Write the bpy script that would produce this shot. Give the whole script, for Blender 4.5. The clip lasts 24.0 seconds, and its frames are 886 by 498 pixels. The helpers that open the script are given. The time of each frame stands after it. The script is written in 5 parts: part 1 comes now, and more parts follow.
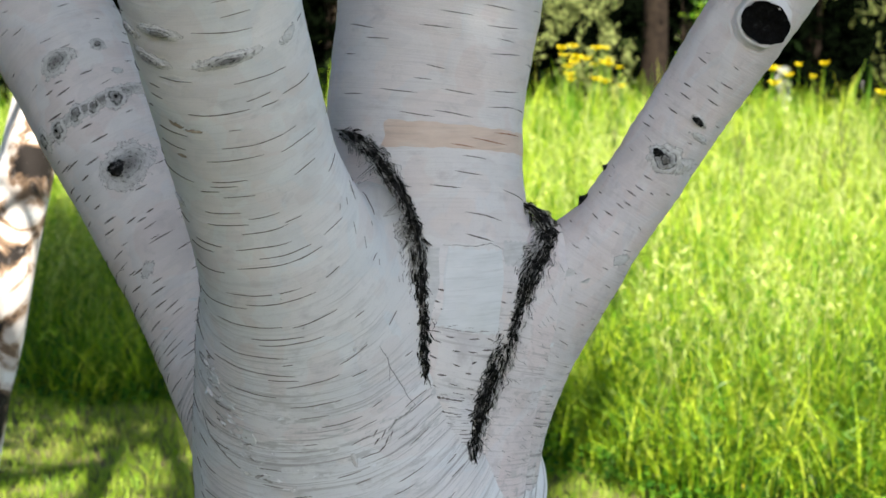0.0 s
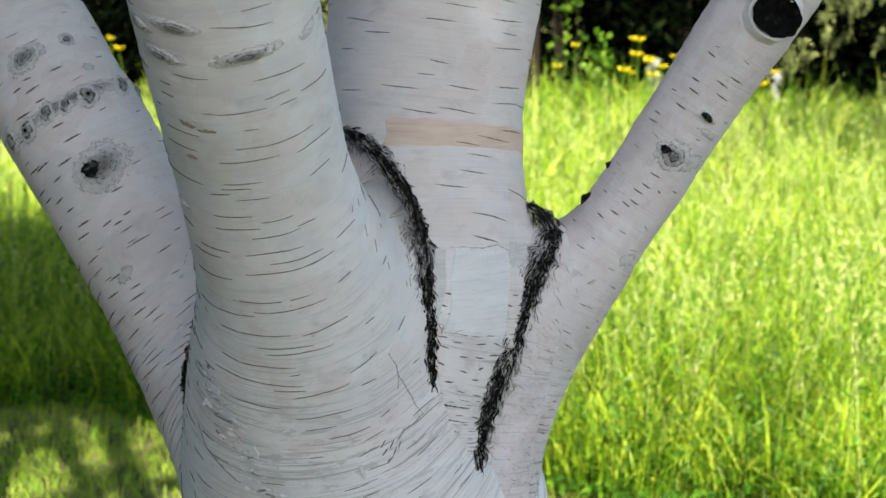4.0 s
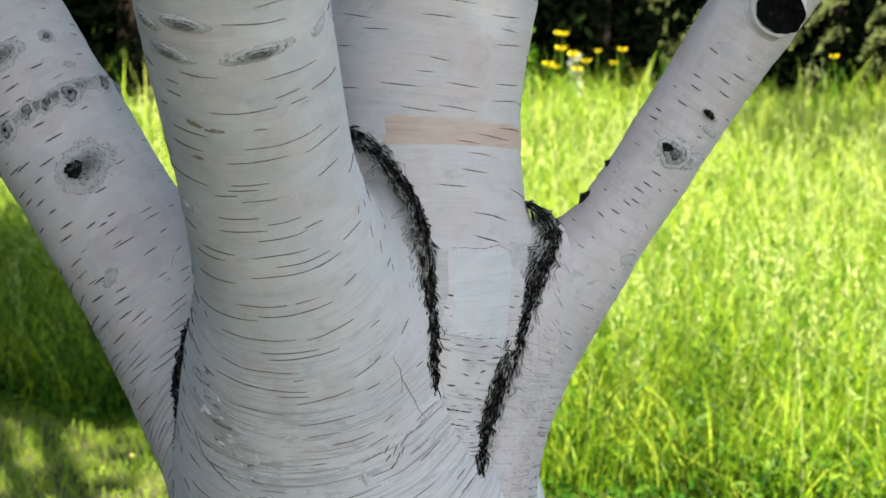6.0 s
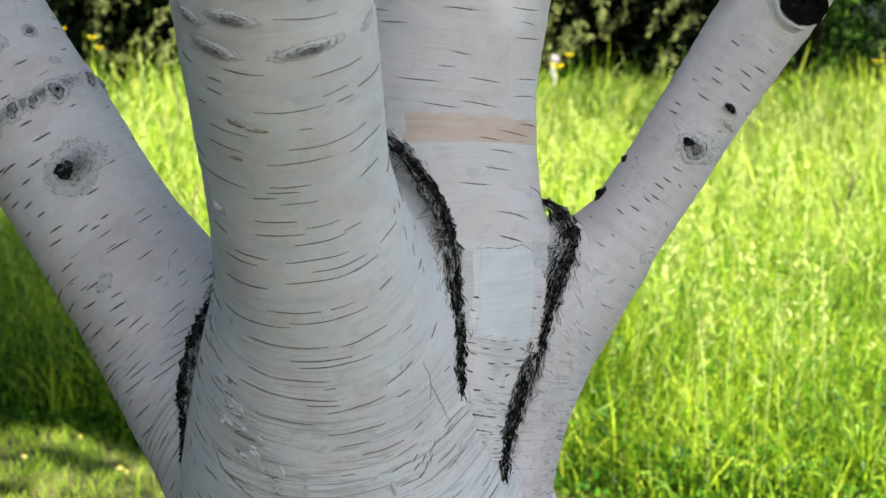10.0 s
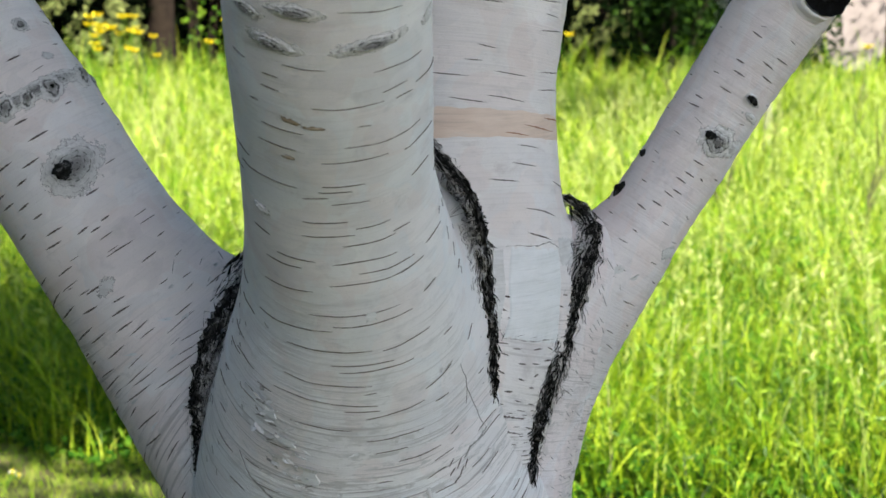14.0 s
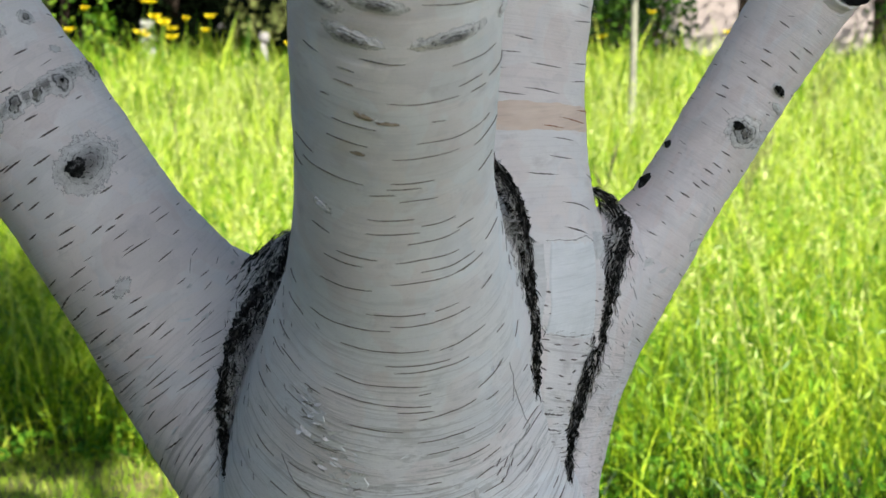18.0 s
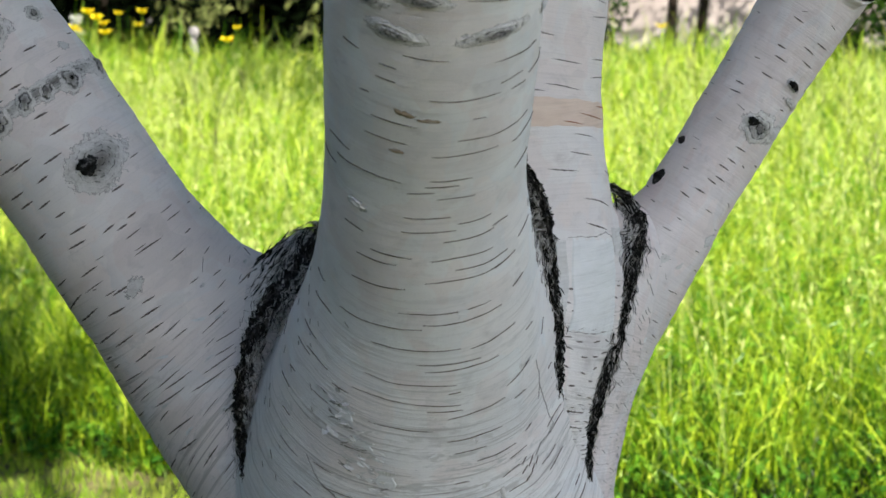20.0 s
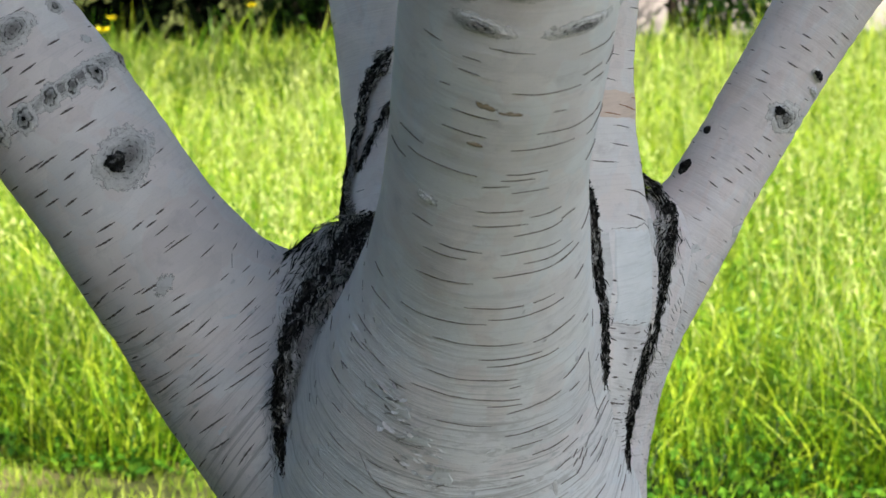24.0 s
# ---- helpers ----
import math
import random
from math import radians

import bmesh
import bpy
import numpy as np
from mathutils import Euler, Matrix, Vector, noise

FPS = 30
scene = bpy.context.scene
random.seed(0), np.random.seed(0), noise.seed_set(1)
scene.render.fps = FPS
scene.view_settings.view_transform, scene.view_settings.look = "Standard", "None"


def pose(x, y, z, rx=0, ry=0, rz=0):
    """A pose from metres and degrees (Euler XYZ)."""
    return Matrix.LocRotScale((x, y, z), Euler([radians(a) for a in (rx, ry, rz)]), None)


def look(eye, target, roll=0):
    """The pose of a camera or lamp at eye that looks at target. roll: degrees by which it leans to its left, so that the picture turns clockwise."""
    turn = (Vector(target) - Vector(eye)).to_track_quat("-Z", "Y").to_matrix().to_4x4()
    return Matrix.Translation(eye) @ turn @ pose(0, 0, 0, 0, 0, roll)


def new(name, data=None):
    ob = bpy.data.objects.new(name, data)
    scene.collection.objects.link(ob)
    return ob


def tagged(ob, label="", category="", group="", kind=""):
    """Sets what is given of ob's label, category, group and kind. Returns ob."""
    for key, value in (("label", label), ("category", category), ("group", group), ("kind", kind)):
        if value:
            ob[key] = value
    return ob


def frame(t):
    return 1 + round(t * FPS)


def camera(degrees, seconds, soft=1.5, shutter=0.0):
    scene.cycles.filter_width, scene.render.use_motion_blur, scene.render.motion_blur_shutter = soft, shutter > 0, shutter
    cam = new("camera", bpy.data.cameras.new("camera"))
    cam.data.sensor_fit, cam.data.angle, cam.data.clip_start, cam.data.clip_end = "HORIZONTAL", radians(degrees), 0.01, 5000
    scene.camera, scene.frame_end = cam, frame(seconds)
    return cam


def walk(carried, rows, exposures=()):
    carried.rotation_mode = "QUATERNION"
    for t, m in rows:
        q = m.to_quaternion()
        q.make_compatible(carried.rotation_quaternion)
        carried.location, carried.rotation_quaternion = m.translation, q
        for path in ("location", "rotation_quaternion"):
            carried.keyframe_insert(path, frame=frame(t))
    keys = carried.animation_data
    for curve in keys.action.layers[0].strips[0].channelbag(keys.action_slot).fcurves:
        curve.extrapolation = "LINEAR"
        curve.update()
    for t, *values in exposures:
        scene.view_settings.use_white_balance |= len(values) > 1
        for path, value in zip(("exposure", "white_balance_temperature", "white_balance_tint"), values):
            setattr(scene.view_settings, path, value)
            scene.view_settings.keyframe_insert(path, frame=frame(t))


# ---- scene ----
# The camera slides past the tree to its left and pans to keep it in view.
cam = camera(25.78, 24.0, soft=1.6)
PATH = [  # seconds, x, y, z, yaw to the left, pitch, roll
    (0, 0.4952, -1.7850, 1.5746, 14.050, -7.611, 0.230),
    (0.5, 0.4811, -1.7813, 1.5728, 13.692, -7.573, 0.264),
    (1, 0.4644, -1.7770, 1.5729, 13.237, -7.596, 0.238),
    (1.5, 0.4479, -1.7723, 1.5731, 12.777, -7.626, 0.266),
    (2, 0.4282, -1.7669, 1.5723, 12.235, -7.634, 0.208),
    (2.5, 0.4086, -1.7614, 1.5725, 11.705, -7.670, 0.191),
    (4.5, 0.3253, -1.7386, 1.5743, 9.280, -7.866, 0.200),
    (5, 0.3036, -1.7324, 1.5745, 8.620, -7.906, 0.217),
    (5.5, 0.2834, -1.7285, 1.5744, 8.002, -7.934, 0.189),
    (6, 0.2627, -1.7208, 1.5742, 7.399, -7.965, 0.171),
    (6.5, 0.2434, -1.7177, 1.5746, 6.851, -7.997, 0.143),
    (7, 0.2224, -1.7109, 1.5755, 6.271, -8.050, 0.144),
    (7.5, 0.2027, -1.7046, 1.5757, 5.724, -8.090, 0.116),
    (8, 0.1818, -1.6992, 1.5754, 5.156, -8.116, 0.137),
    (8.5, 0.1619, -1.6936, 1.5759, 4.604, -8.163, 0.115),
    (9, 0.1411, -1.6892, 1.5759, 4.026, -8.192, 0.097),
    (9.5, 0.1213, -1.6829, 1.5764, 3.462, -8.244, 0.065),
    (10, 0.1014, -1.6774, 1.5766, 2.892, -8.295, 0.074),
    (10.5, 0.0808, -1.6719, 1.5763, 2.304, -8.318, 0.039),
    (12.5, 0.0011, -1.6498, 1.5762, 0.001, -8.442, -0.000),
    (13, -0.0199, -1.6439, 1.5768, -0.589, -8.498, 0.015),
    (13.5, -0.0395, -1.6381, 1.5780, -1.165, -8.573, 0.020),
    (14, -0.0596, -1.6333, 1.5766, -1.749, -8.560, -0.004),
    (14.5, -0.0824, -1.6269, 1.5773, -2.404, -8.630, 0.009),
    (15, -0.1013, -1.6215, 1.5775, -2.921, -8.676, 0.001),
    (15.5, -0.1232, -1.6163, 1.5775, -3.546, -8.716, 0.008),
    (16, -0.1418, -1.6096, 1.5783, -4.065, -8.797, -0.027),
    (16.5, -0.1617, -1.6051, 1.5788, -4.630, -8.830, -0.043),
    (17, -0.1812, -1.5991, 1.5789, -5.176, -8.870, -0.071),
    (17.5, -0.2030, -1.5930, 1.5796, -5.813, -8.937, -0.029),
    (18, -0.2224, -1.5889, 1.5799, -6.393, -8.972, -0.055),
    (18.5, -0.2420, -1.5829, 1.5798, -6.976, -9.007, -0.035),
    (20.5, -0.3216, -1.5611, 1.5813, -9.180, -9.193, -0.057),
    (21, -0.3418, -1.5549, 1.5818, -9.738, -9.249, -0.114),
    (21.5, -0.3626, -1.5500, 1.5821, -10.303, -9.290, -0.123),
    (22, -0.3820, -1.5446, 1.5826, -10.855, -9.343, -0.097),
    (22.5, -0.4007, -1.5392, 1.5827, -11.398, -9.383, -0.125),
    (23, -0.4185, -1.5342, 1.5828, -11.907, -9.423, -0.088),
    (23.5, -0.4368, -1.5299, 1.5834, -12.431, -9.465, -0.120),
    (24, -0.4523, -1.5257, 1.5827, -12.893, -9.471, -0.076),
]


def row_pose(x, y, z, yaw, pitch, roll):
    a, b = radians(yaw), radians(pitch)
    ahead = Vector((-math.sin(a) * math.cos(b), math.cos(a) * math.cos(b), math.sin(b)))
    return look((x, y, z), Vector((x, y, z)) + ahead, roll)


walk(cam, [(t, row_pose(*r)) for t, *r in PATH], [(0, 1.88), (6, 1.93), (13, 1.90), (18, 1.85), (24, 1.82)])
cam.data.dof.use_dof, cam.data.dof.focus_distance, cam.data.dof.aperture_fstop = True, 1.72, 16.0

# ---- world and sun ----
SUN_TO = Vector((0.42, -0.84, 0.95)).normalized()  # towards the sun
world = bpy.data.worlds.new("sky")
scene.world = world
world.use_nodes = True
wn, wl = world.node_tree.nodes, world.node_tree.links
sky = wn.new("ShaderNodeTexSky")
sky.sky_type, sky.sun_disc = "NISHITA", False
sky.sun_elevation = math.asin(SUN_TO.z)
sky.sun_rotation = math.atan2(SUN_TO.x, SUN_TO.y)
sky.air_density, sky.dust_density = 1.0, 1.5
wl.new(sky.outputs["Color"], wn["Background"].inputs["Color"])
wn["Background"].inputs["Strength"].default_value = 0.08
sun = new("sun", bpy.data.lights.new("sun", "SUN"))
sun.data.energy, sun.data.angle, sun.data.color = 5.0, radians(0.55), (1.0, 0.94, 0.84)
sun.matrix_world = look(SUN_TO * 30, (0, 0, 0))

# ---- materials ----
def material(name, rough=0.8, spec=0.3):
    m = bpy.data.materials.new(name)
    m.use_nodes = True
    b = m.node_tree.nodes["Principled BSDF"]
    b.inputs["Roughness"].default_value = rough
    b.inputs["Specular IOR Level"].default_value = spec
    return m, m.node_tree.nodes, m.node_tree.links, b


def node(ns, kind, **kw):
    n = ns.new(kind)
    for k, v in kw.items():
        n.inputs[k].default_value = v
    return n


def ramp(ns, ls, src, stops):
    r = ns.new("ShaderNodeValToRGB")
    e = r.color_ramp.elements
    while len(e) < len(stops):
        e.new(0.5)
    for k, (p, c) in zip(e, stops):
        k.position, k.color = p, (*c, 1) if len(c) == 3 else c
    ls.new(src, r.inputs[0])
    return r.outputs[0]


def mixed(ns, ls, fac, a, b, how="MIX"):
    m = ns.new("ShaderNodeMix")
    m.data_type, m.blend_type = "RGBA", how
    for socket, v in ((m.inputs[0], fac), (m.inputs[6], a), (m.inputs[7], b)):
        if isinstance(v, (int, float)):
            socket.default_value = v
        elif isinstance(v, tuple):
            socket.default_value = (*v, 1)
        else:
            ls.new(v, socket)
    return m.outputs[2]


def coords(ns, ls, source, scale):
    if source == "bark":
        a = ns.new("ShaderNodeAttribute")
        a.attribute_name = "bark"
        out = a.outputs["Vector"]
    else:
        out = ns.new("ShaderNodeTexCoord").outputs["Object"]
    mp = ns.new("ShaderNodeMapping")
    mp.inputs["Scale"].default_value = scale
    ls.new(out, mp.inputs["Vector"])
    return mp.outputs[0]


def noise_tex(ns, ls, vec, scale, detail=4.0, rough=0.55, distort=0.0):
    n = node(ns, "ShaderNodeTexNoise", Scale=scale, Detail=detail, Roughness=rough, Distortion=distort)
    ls.new(vec, n.inputs["Vector"])
    return n.outputs["Fac"]


def bumped(ns, ls, bsdf, parts):
    last = None
    for src, strength, dist in parts:
        b = node(ns, "ShaderNodeBump", Strength=strength, Distance=dist)
        ls.new(src, b.inputs["Height"])
        if last:
            ls.new(last, b.inputs["Normal"])
        last = b.outputs[0]
    ls.new(last, bsdf.inputs["Normal"])


def white_bark(name, tint):
    m, ns, ls, b = material(name, 0.6, 0.25)
    flat = coords(ns, ls, "bark", (1, 1, 1))
    wide = noise_tex(ns, ls, coords(ns, ls, "bark", (7, 7, 16)), 1.0, 5, 0.6, 0.4)
    band = noise_tex(ns, ls, coords(ns, ls, "bark", (1.3, 1.3, 22)), 1.0, 2, 0.4, 0.2)
    streak = noise_tex(ns, ls, coords(ns, ls, "bark", (16, 16, 620)), 1.0, 4, 0.6, 0.12)
    wrinkle = noise_tex(ns, ls, coords(ns, ls, "bark", (8, 8, 380)), 1.0, 5, 0.62, 0.35)
    where = noise_tex(ns, ls, coords(ns, ls, "bark", (4, 4, 9)), 1.0, 3, 0.5)
    grain = noise_tex(ns, ls, flat, 620, 3, 0.6)
    blot = noise_tex(ns, ls, coords(ns, ls, "bark", (38, 38, 55)), 1.0, 4, 0.65, 0.3)
    rough = ns.new("ShaderNodeAttribute")
    rough.attribute_name = "rough"
    c = ramp(ns, ls, wide, [(0.28, (0.69, 0.662, 0.655)), (0.5, (0.765, 0.748, 0.74)), (0.72, (0.80, 0.79, 0.785))])
    c = mixed(ns, ls, ramp(ns, ls, band, [(0.40, (0, 0, 0)), (0.62, (0.5, 0.5, 0.5))]), c, (0.71, 0.715, 0.71))
    c = mixed(ns, ls, ramp(ns, ls, noise_tex(ns, ls, coords(ns, ls, "bark", (5, 5, 12)), 1.0, 2), [(0.60, (0, 0, 0)), (0.78, (0.35, 0.35, 0.35))]), c, (0.74, 0.67, 0.67))
    # papery sheets of outer bark, each with its own tone and a torn edge
    paper_a = noise_tex(ns, ls, coords(ns, ls, "bark", (11, 11, 9)), 1.0, 3, 0.5, 0.2)
    paper_b = noise_tex(ns, ls, coords(ns, ls, "bark", (15, 15, 26)), 1.0, 2, 0.45, 0.1)
    c = mixed(ns, ls, 1.0, c, ramp(ns, ls, paper_a, [(0.455, (1.0, 0.975, 0.97)), (0.465, (0.965, 0.975, 0.99)), (0.55, (1.02, 1.02, 1.02)), (0.562, (1.0, 0.96, 0.955))]), "MULTIPLY")
    c = mixed(ns, ls, 1.0, c, ramp(ns, ls, paper_b, [(0.40, (0.94, 0.945, 0.95)), (0.41, (1.0, 1.0, 1.0)), (0.60, (1.0, 1.0, 1.0)), (0.608, (0.97, 0.95, 0.945))]), "MULTIPLY")
    # thin grey hairlines where the bark is old and creased
    spots = mixed(ns, ls, 1.0, ramp(ns, ls, where, [(0.35, (0.35, 0.35, 0.35)), (0.6, (1, 1, 1))]), rough.outputs["Color"], "MULTIPLY")
    hair = mixed(ns, ls, 1.0, ramp(ns, ls, wrinkle, [(0.38, (1, 1, 1)), (0.46, (0, 0, 0))]), spots, "MULTIPLY")
    c = mixed(ns, ls, hair, c, (0.34, 0.32, 0.315))
    c = mixed(ns, ls, ramp(ns, ls, streak, [(0.30, (0.35, 0.35, 0.35)), (0.42, (0, 0, 0))]), c, (0.54, 0.52, 0.54))
    c = mixed(ns, ls, ramp(ns, ls, blot, [(0.28, (0.6, 0.6, 0.6)), (0.42, (0, 0, 0))]), c, (0.55, 0.525, 0.53))
    flaky = mixed(ns, ls, 1.0, ramp(ns, ls, noise_tex(ns, ls, coords(ns, ls, "bark", (60, 60, 120)), 1.0, 5, 0.7, 0.6), [(0.38, (1, 1, 1)), (0.46, (0, 0, 0))]), spots, "MULTIPLY")
    c = mixed(ns, ls, flaky, c, (0.52, 0.51, 0.505))
    c = mixed(ns, ls, ramp(ns, ls, grain, [(0.30, (0.25, 0.25, 0.25)), (0.42, (0, 0, 0))]), c, (0.45, 0.43, 0.43))
    ls.new(mixed(ns, ls, 1.0, c, tint, "MULTIPLY"), b.inputs["Base Color"])
    crease = mixed(ns, ls, 1.0, wrinkle, ramp(ns, ls, rough.outputs["Fac"], [(0.0, (0.25, 0.25, 0.25)), (1.0, (1, 1, 1))]), "MULTIPLY")
    bumped(ns, ls, b, [(wide, 0.2, 0.003), (hair, -0.9, 0.002), (flaky, -0.8, 0.0016), (crease, 0.6, 0.0016), (streak, 0.5, 0.0009), (grain, 0.25, 0.0004)])
    return m


def torn(ns, ls, bsdf, reach, noises, start, end):
    """Lets a patch end in a torn outline, with the bark under it showing between."""
    for src, k in noises:
        a = ns.new("ShaderNodeMath")
        a.operation = "MULTIPLY_ADD"
        ls.new(src, a.inputs[0])
        a.inputs[1].default_value = k
        ls.new(reach, a.inputs[2])
        reach = a.outputs[0]
    r = ns.new("ShaderNodeMapRange")
    r.inputs["From Min"].default_value, r.inputs["From Max"].default_value = start, end
    ls.new(reach, r.inputs["Value"])
    mx = ns.new("ShaderNodeMixShader")
    ls.new(r.outputs[0], mx.inputs[0])
    ls.new(bsdf.outputs[0], mx.inputs[1])
    ls.new(ns.new("ShaderNodeBsdfTransparent").outputs[0], mx.inputs[2])
    ls.new(mx.outputs[0], ns["Material Output"].inputs["Surface"])


def scar_bark():
    """Grey ringed bark; the rings follow the knot that it covers and fade into the stem at its rim."""
    m, ns, ls, b = material("grey_scar_bark", 0.85, 0.2)
    at = ns.new("ShaderNodeAttribute")
    at.attribute_name = "ring"
    sep = ns.new("ShaderNodeSeparateXYZ")
    ls.new(at.outputs["Vector"], sep.inputs[0])
    v = coords(ns, ls, "Object", (1, 1, 1))
    n1 = noise_tex(ns, ls, v, 210, 5, 0.65)
    n2 = noise_tex(ns, ls, v, 900, 3, 0.7)
    c = ramp(ns, ls, n1, [(0.3, (0.26, 0.26, 0.255)), (0.46, (0.52, 0.51, 0.505)), (0.66, (0.68, 0.67, 0.66))])
    shift = ns.new("ShaderNodeMath")
    shift.operation = "MULTIPLY_ADD"
    ls.new(n1, shift.inputs[0])
    shift.inputs[1].default_value = 1.2
    ls.new(sep.outputs[0], shift.inputs[2])
    rim = ramp(ns, ls, sep.outputs[1], [(0.35, (0, 0, 0)), (0.85, (0.92, 0.92, 0.92))])
    c = mixed(ns, ls, rim, c, (0.70, 0.675, 0.67))
    c = mixed(ns, ls, ramp(ns, ls, sep.outputs[1], [(0.12, (0.8, 0.8, 0.8)), (0.5, (0, 0, 0))]), c, (0.15, 0.145, 0.14))
    lines = ramp(ns, ls, shift.outputs[0], [(0.66, (1, 1, 1)), (0.84, (0, 0, 0))])
    lines = mixed(ns, ls, ramp(ns, ls, sep.outputs[1], [(0.3, (0, 0, 0)), (0.75, (0.95, 0.95, 0.95))]), lines, (0.0, 0.0, 0.0))
    c = mixed(ns, ls, lines, c, (0.045, 0.044, 0.044))
    fleck = mixed(ns, ls, rim, ramp(ns, ls, n2, [(0.3, (0.5, 0.5, 0.5)), (0.45, (0, 0, 0))]), (0.0, 0.0, 0.0))
    c = mixed(ns, ls, fleck, c, (0.07, 0.07, 0.07))
    ls.new(c, b.inputs["Base Color"])
    bumped(ns, ls, b, [(n1, 0.7, 0.002), (lines, -0.6, 0.0015), (n2, 0.5, 0.0008)])
    torn(ns, ls, b, sep.outputs[1], ((n1, 0.7), (noise_tex(ns, ls, v, 80, 3, 0.6), 0.7)), 1.38, 1.46)
    return m


def dark_bark(name, low, high, speck, scale, tall=1.0):
    m, ns, ls, b = material(name, 0.95, 0.06)
    v = coords(ns, ls, "Object", (1, 1, 1 / tall))
    n1 = noise_tex(ns, ls, v, scale, 5, 0.65)
    n2 = noise_tex(ns, ls, v, scale * 5, 4, 0.7)
    c = ramp(ns, ls, n1, [(0.32, low), (0.56, high), (0.74, speck)])
    c = mixed(ns, ls, ramp(ns, ls, n2, [(0.35, (0.6, 0.6, 0.6)), (0.55, (0, 0, 0))]), c, low)
    ls.new(c, b.inputs["Base Color"])
    bumped(ns, ls, b, [(n1, 0.7, 0.003), (n2, 0.6, 0.001)])
    return m


def leafy(name, stops, rough=0.5, through_light=0.4, source="island", spec=0.3, lump=0.9, lumpy=0.7, odd=1.0):
    m, ns, ls, b = material(name, rough, spec)
    if source == "island":
        rnd = ns.new("ShaderNodeNewGeometry").outputs["Random Per Island"]
    else:
        rnd = ns.new("ShaderNodeObjectInfo").outputs["Random"]
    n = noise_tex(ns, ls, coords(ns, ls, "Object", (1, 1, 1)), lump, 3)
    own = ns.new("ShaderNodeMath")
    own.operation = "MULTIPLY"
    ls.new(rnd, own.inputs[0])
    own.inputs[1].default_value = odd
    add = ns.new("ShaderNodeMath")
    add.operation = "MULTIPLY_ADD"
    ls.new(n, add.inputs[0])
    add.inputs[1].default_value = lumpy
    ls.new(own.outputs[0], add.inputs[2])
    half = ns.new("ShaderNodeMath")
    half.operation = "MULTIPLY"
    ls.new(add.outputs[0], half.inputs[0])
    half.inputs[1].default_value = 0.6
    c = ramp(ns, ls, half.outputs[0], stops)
    ls.new(c, b.inputs["Base Color"])
    tr = ns.new("ShaderNodeBsdfTranslucent")
    ls.new(mixed(ns, ls, 1.0, c, (1.1, 1.2, 0.35), "MULTIPLY"), tr.inputs["Color"])
    mx = ns.new("ShaderNodeMixShader")
    mx.inputs[0].default_value = through_light
    ls.new(b.outputs[0], mx.inputs[1])
    ls.new(tr.outputs[0], mx.inputs[2])
    ls.new(mx.outputs[0], ns["Material Output"].inputs["Surface"])
    return m


def plain(name, stops, scale, rough=0.8, bump=0.002, spec=0.3):
    m, ns, ls, b = material(name, rough, spec)
    v = coords(ns, ls, "Object", (1, 1, 1))
    n1 = noise_tex(ns, ls, v, scale, 6, 0.65)
    n2 = noise_tex(ns, ls, v, scale * 9, 4, 0.6)
    c = ramp(ns, ls, n1, stops)
    c = mixed(ns, ls, ramp(ns, ls, n2, [(0.3, (0.4, 0.4, 0.4)), (0.6, (0, 0, 0))]), c, tuple(x * 0.55 for x in stops[0][1]))
    ls.new(c, b.inputs["Base Color"])
    bumped(ns, ls, b, [(n1, 0.6, bump * 3), (n2, 0.6, bump)])
    return m


BARK = white_bark("white_birch_bark", (0.975, 0.985, 1.0))
ROSEBARK = white_bark("rosy_white_birch_bark", (0.99, 0.955, 0.955))
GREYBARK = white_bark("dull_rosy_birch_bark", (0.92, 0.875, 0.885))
RIDGE = dark_bark("black_fissured_bark", (0.006, 0.006, 0.006), (0.03, 0.03, 0.03), (0.26, 0.255, 0.255), 150)
HOLLOW_DARK = dark_bark("hollow_dark", (0.003, 0.003, 0.003), (0.008, 0.008, 0.008), (0.03, 0.03, 0.03), 150)
SCAR = scar_bark()
LENTICEL = dark_bark("brown_lenticel", (0.085, 0.07, 0.066), (0.16, 0.135, 0.13), (0.29, 0.25, 0.24), 160)
RUST = dark_bark("rust_lenticel", (0.22, 0.085, 0.045), (0.36, 0.16, 0.09), (0.45, 0.24, 0.15), 120)
# The near-black low stops paint dark gaps in between the blades.
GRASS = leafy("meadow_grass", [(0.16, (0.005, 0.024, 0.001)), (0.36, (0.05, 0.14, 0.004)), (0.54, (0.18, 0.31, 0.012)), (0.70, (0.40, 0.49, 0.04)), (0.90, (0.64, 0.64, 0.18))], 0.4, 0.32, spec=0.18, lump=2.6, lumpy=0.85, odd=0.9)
# The near copy starts darker still, for shade seen down in the grass.
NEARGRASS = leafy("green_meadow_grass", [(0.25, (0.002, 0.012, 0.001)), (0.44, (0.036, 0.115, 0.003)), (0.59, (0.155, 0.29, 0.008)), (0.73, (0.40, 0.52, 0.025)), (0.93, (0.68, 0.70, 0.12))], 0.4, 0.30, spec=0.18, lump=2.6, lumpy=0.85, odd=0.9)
SHORT = leafy("mown_grass", [(0.15, (0.05, 0.15, 0.004)), (0.42, (0.19, 0.34, 0.012)), (0.66, (0.38, 0.46, 0.05)), (0.88, (0.52, 0.46, 0.17))], 0.5, 0.4, lump=1.9, lumpy=1.1, odd=0.6)
SEED = leafy("grass_seed_head", [(0.1, (0.22, 0.30, 0.05)), (0.6, (0.34, 0.40, 0.11)), (0.9, (0.46, 0.46, 0.20))], 0.6, 0.35)
LEAF = leafy("birch_leaf", [(0.1, (0.04, 0.11, 0.014)), (0.5, (0.08, 0.17, 0.025)), (0.9, (0.12, 0.21, 0.035))], 0.4, 0.14)
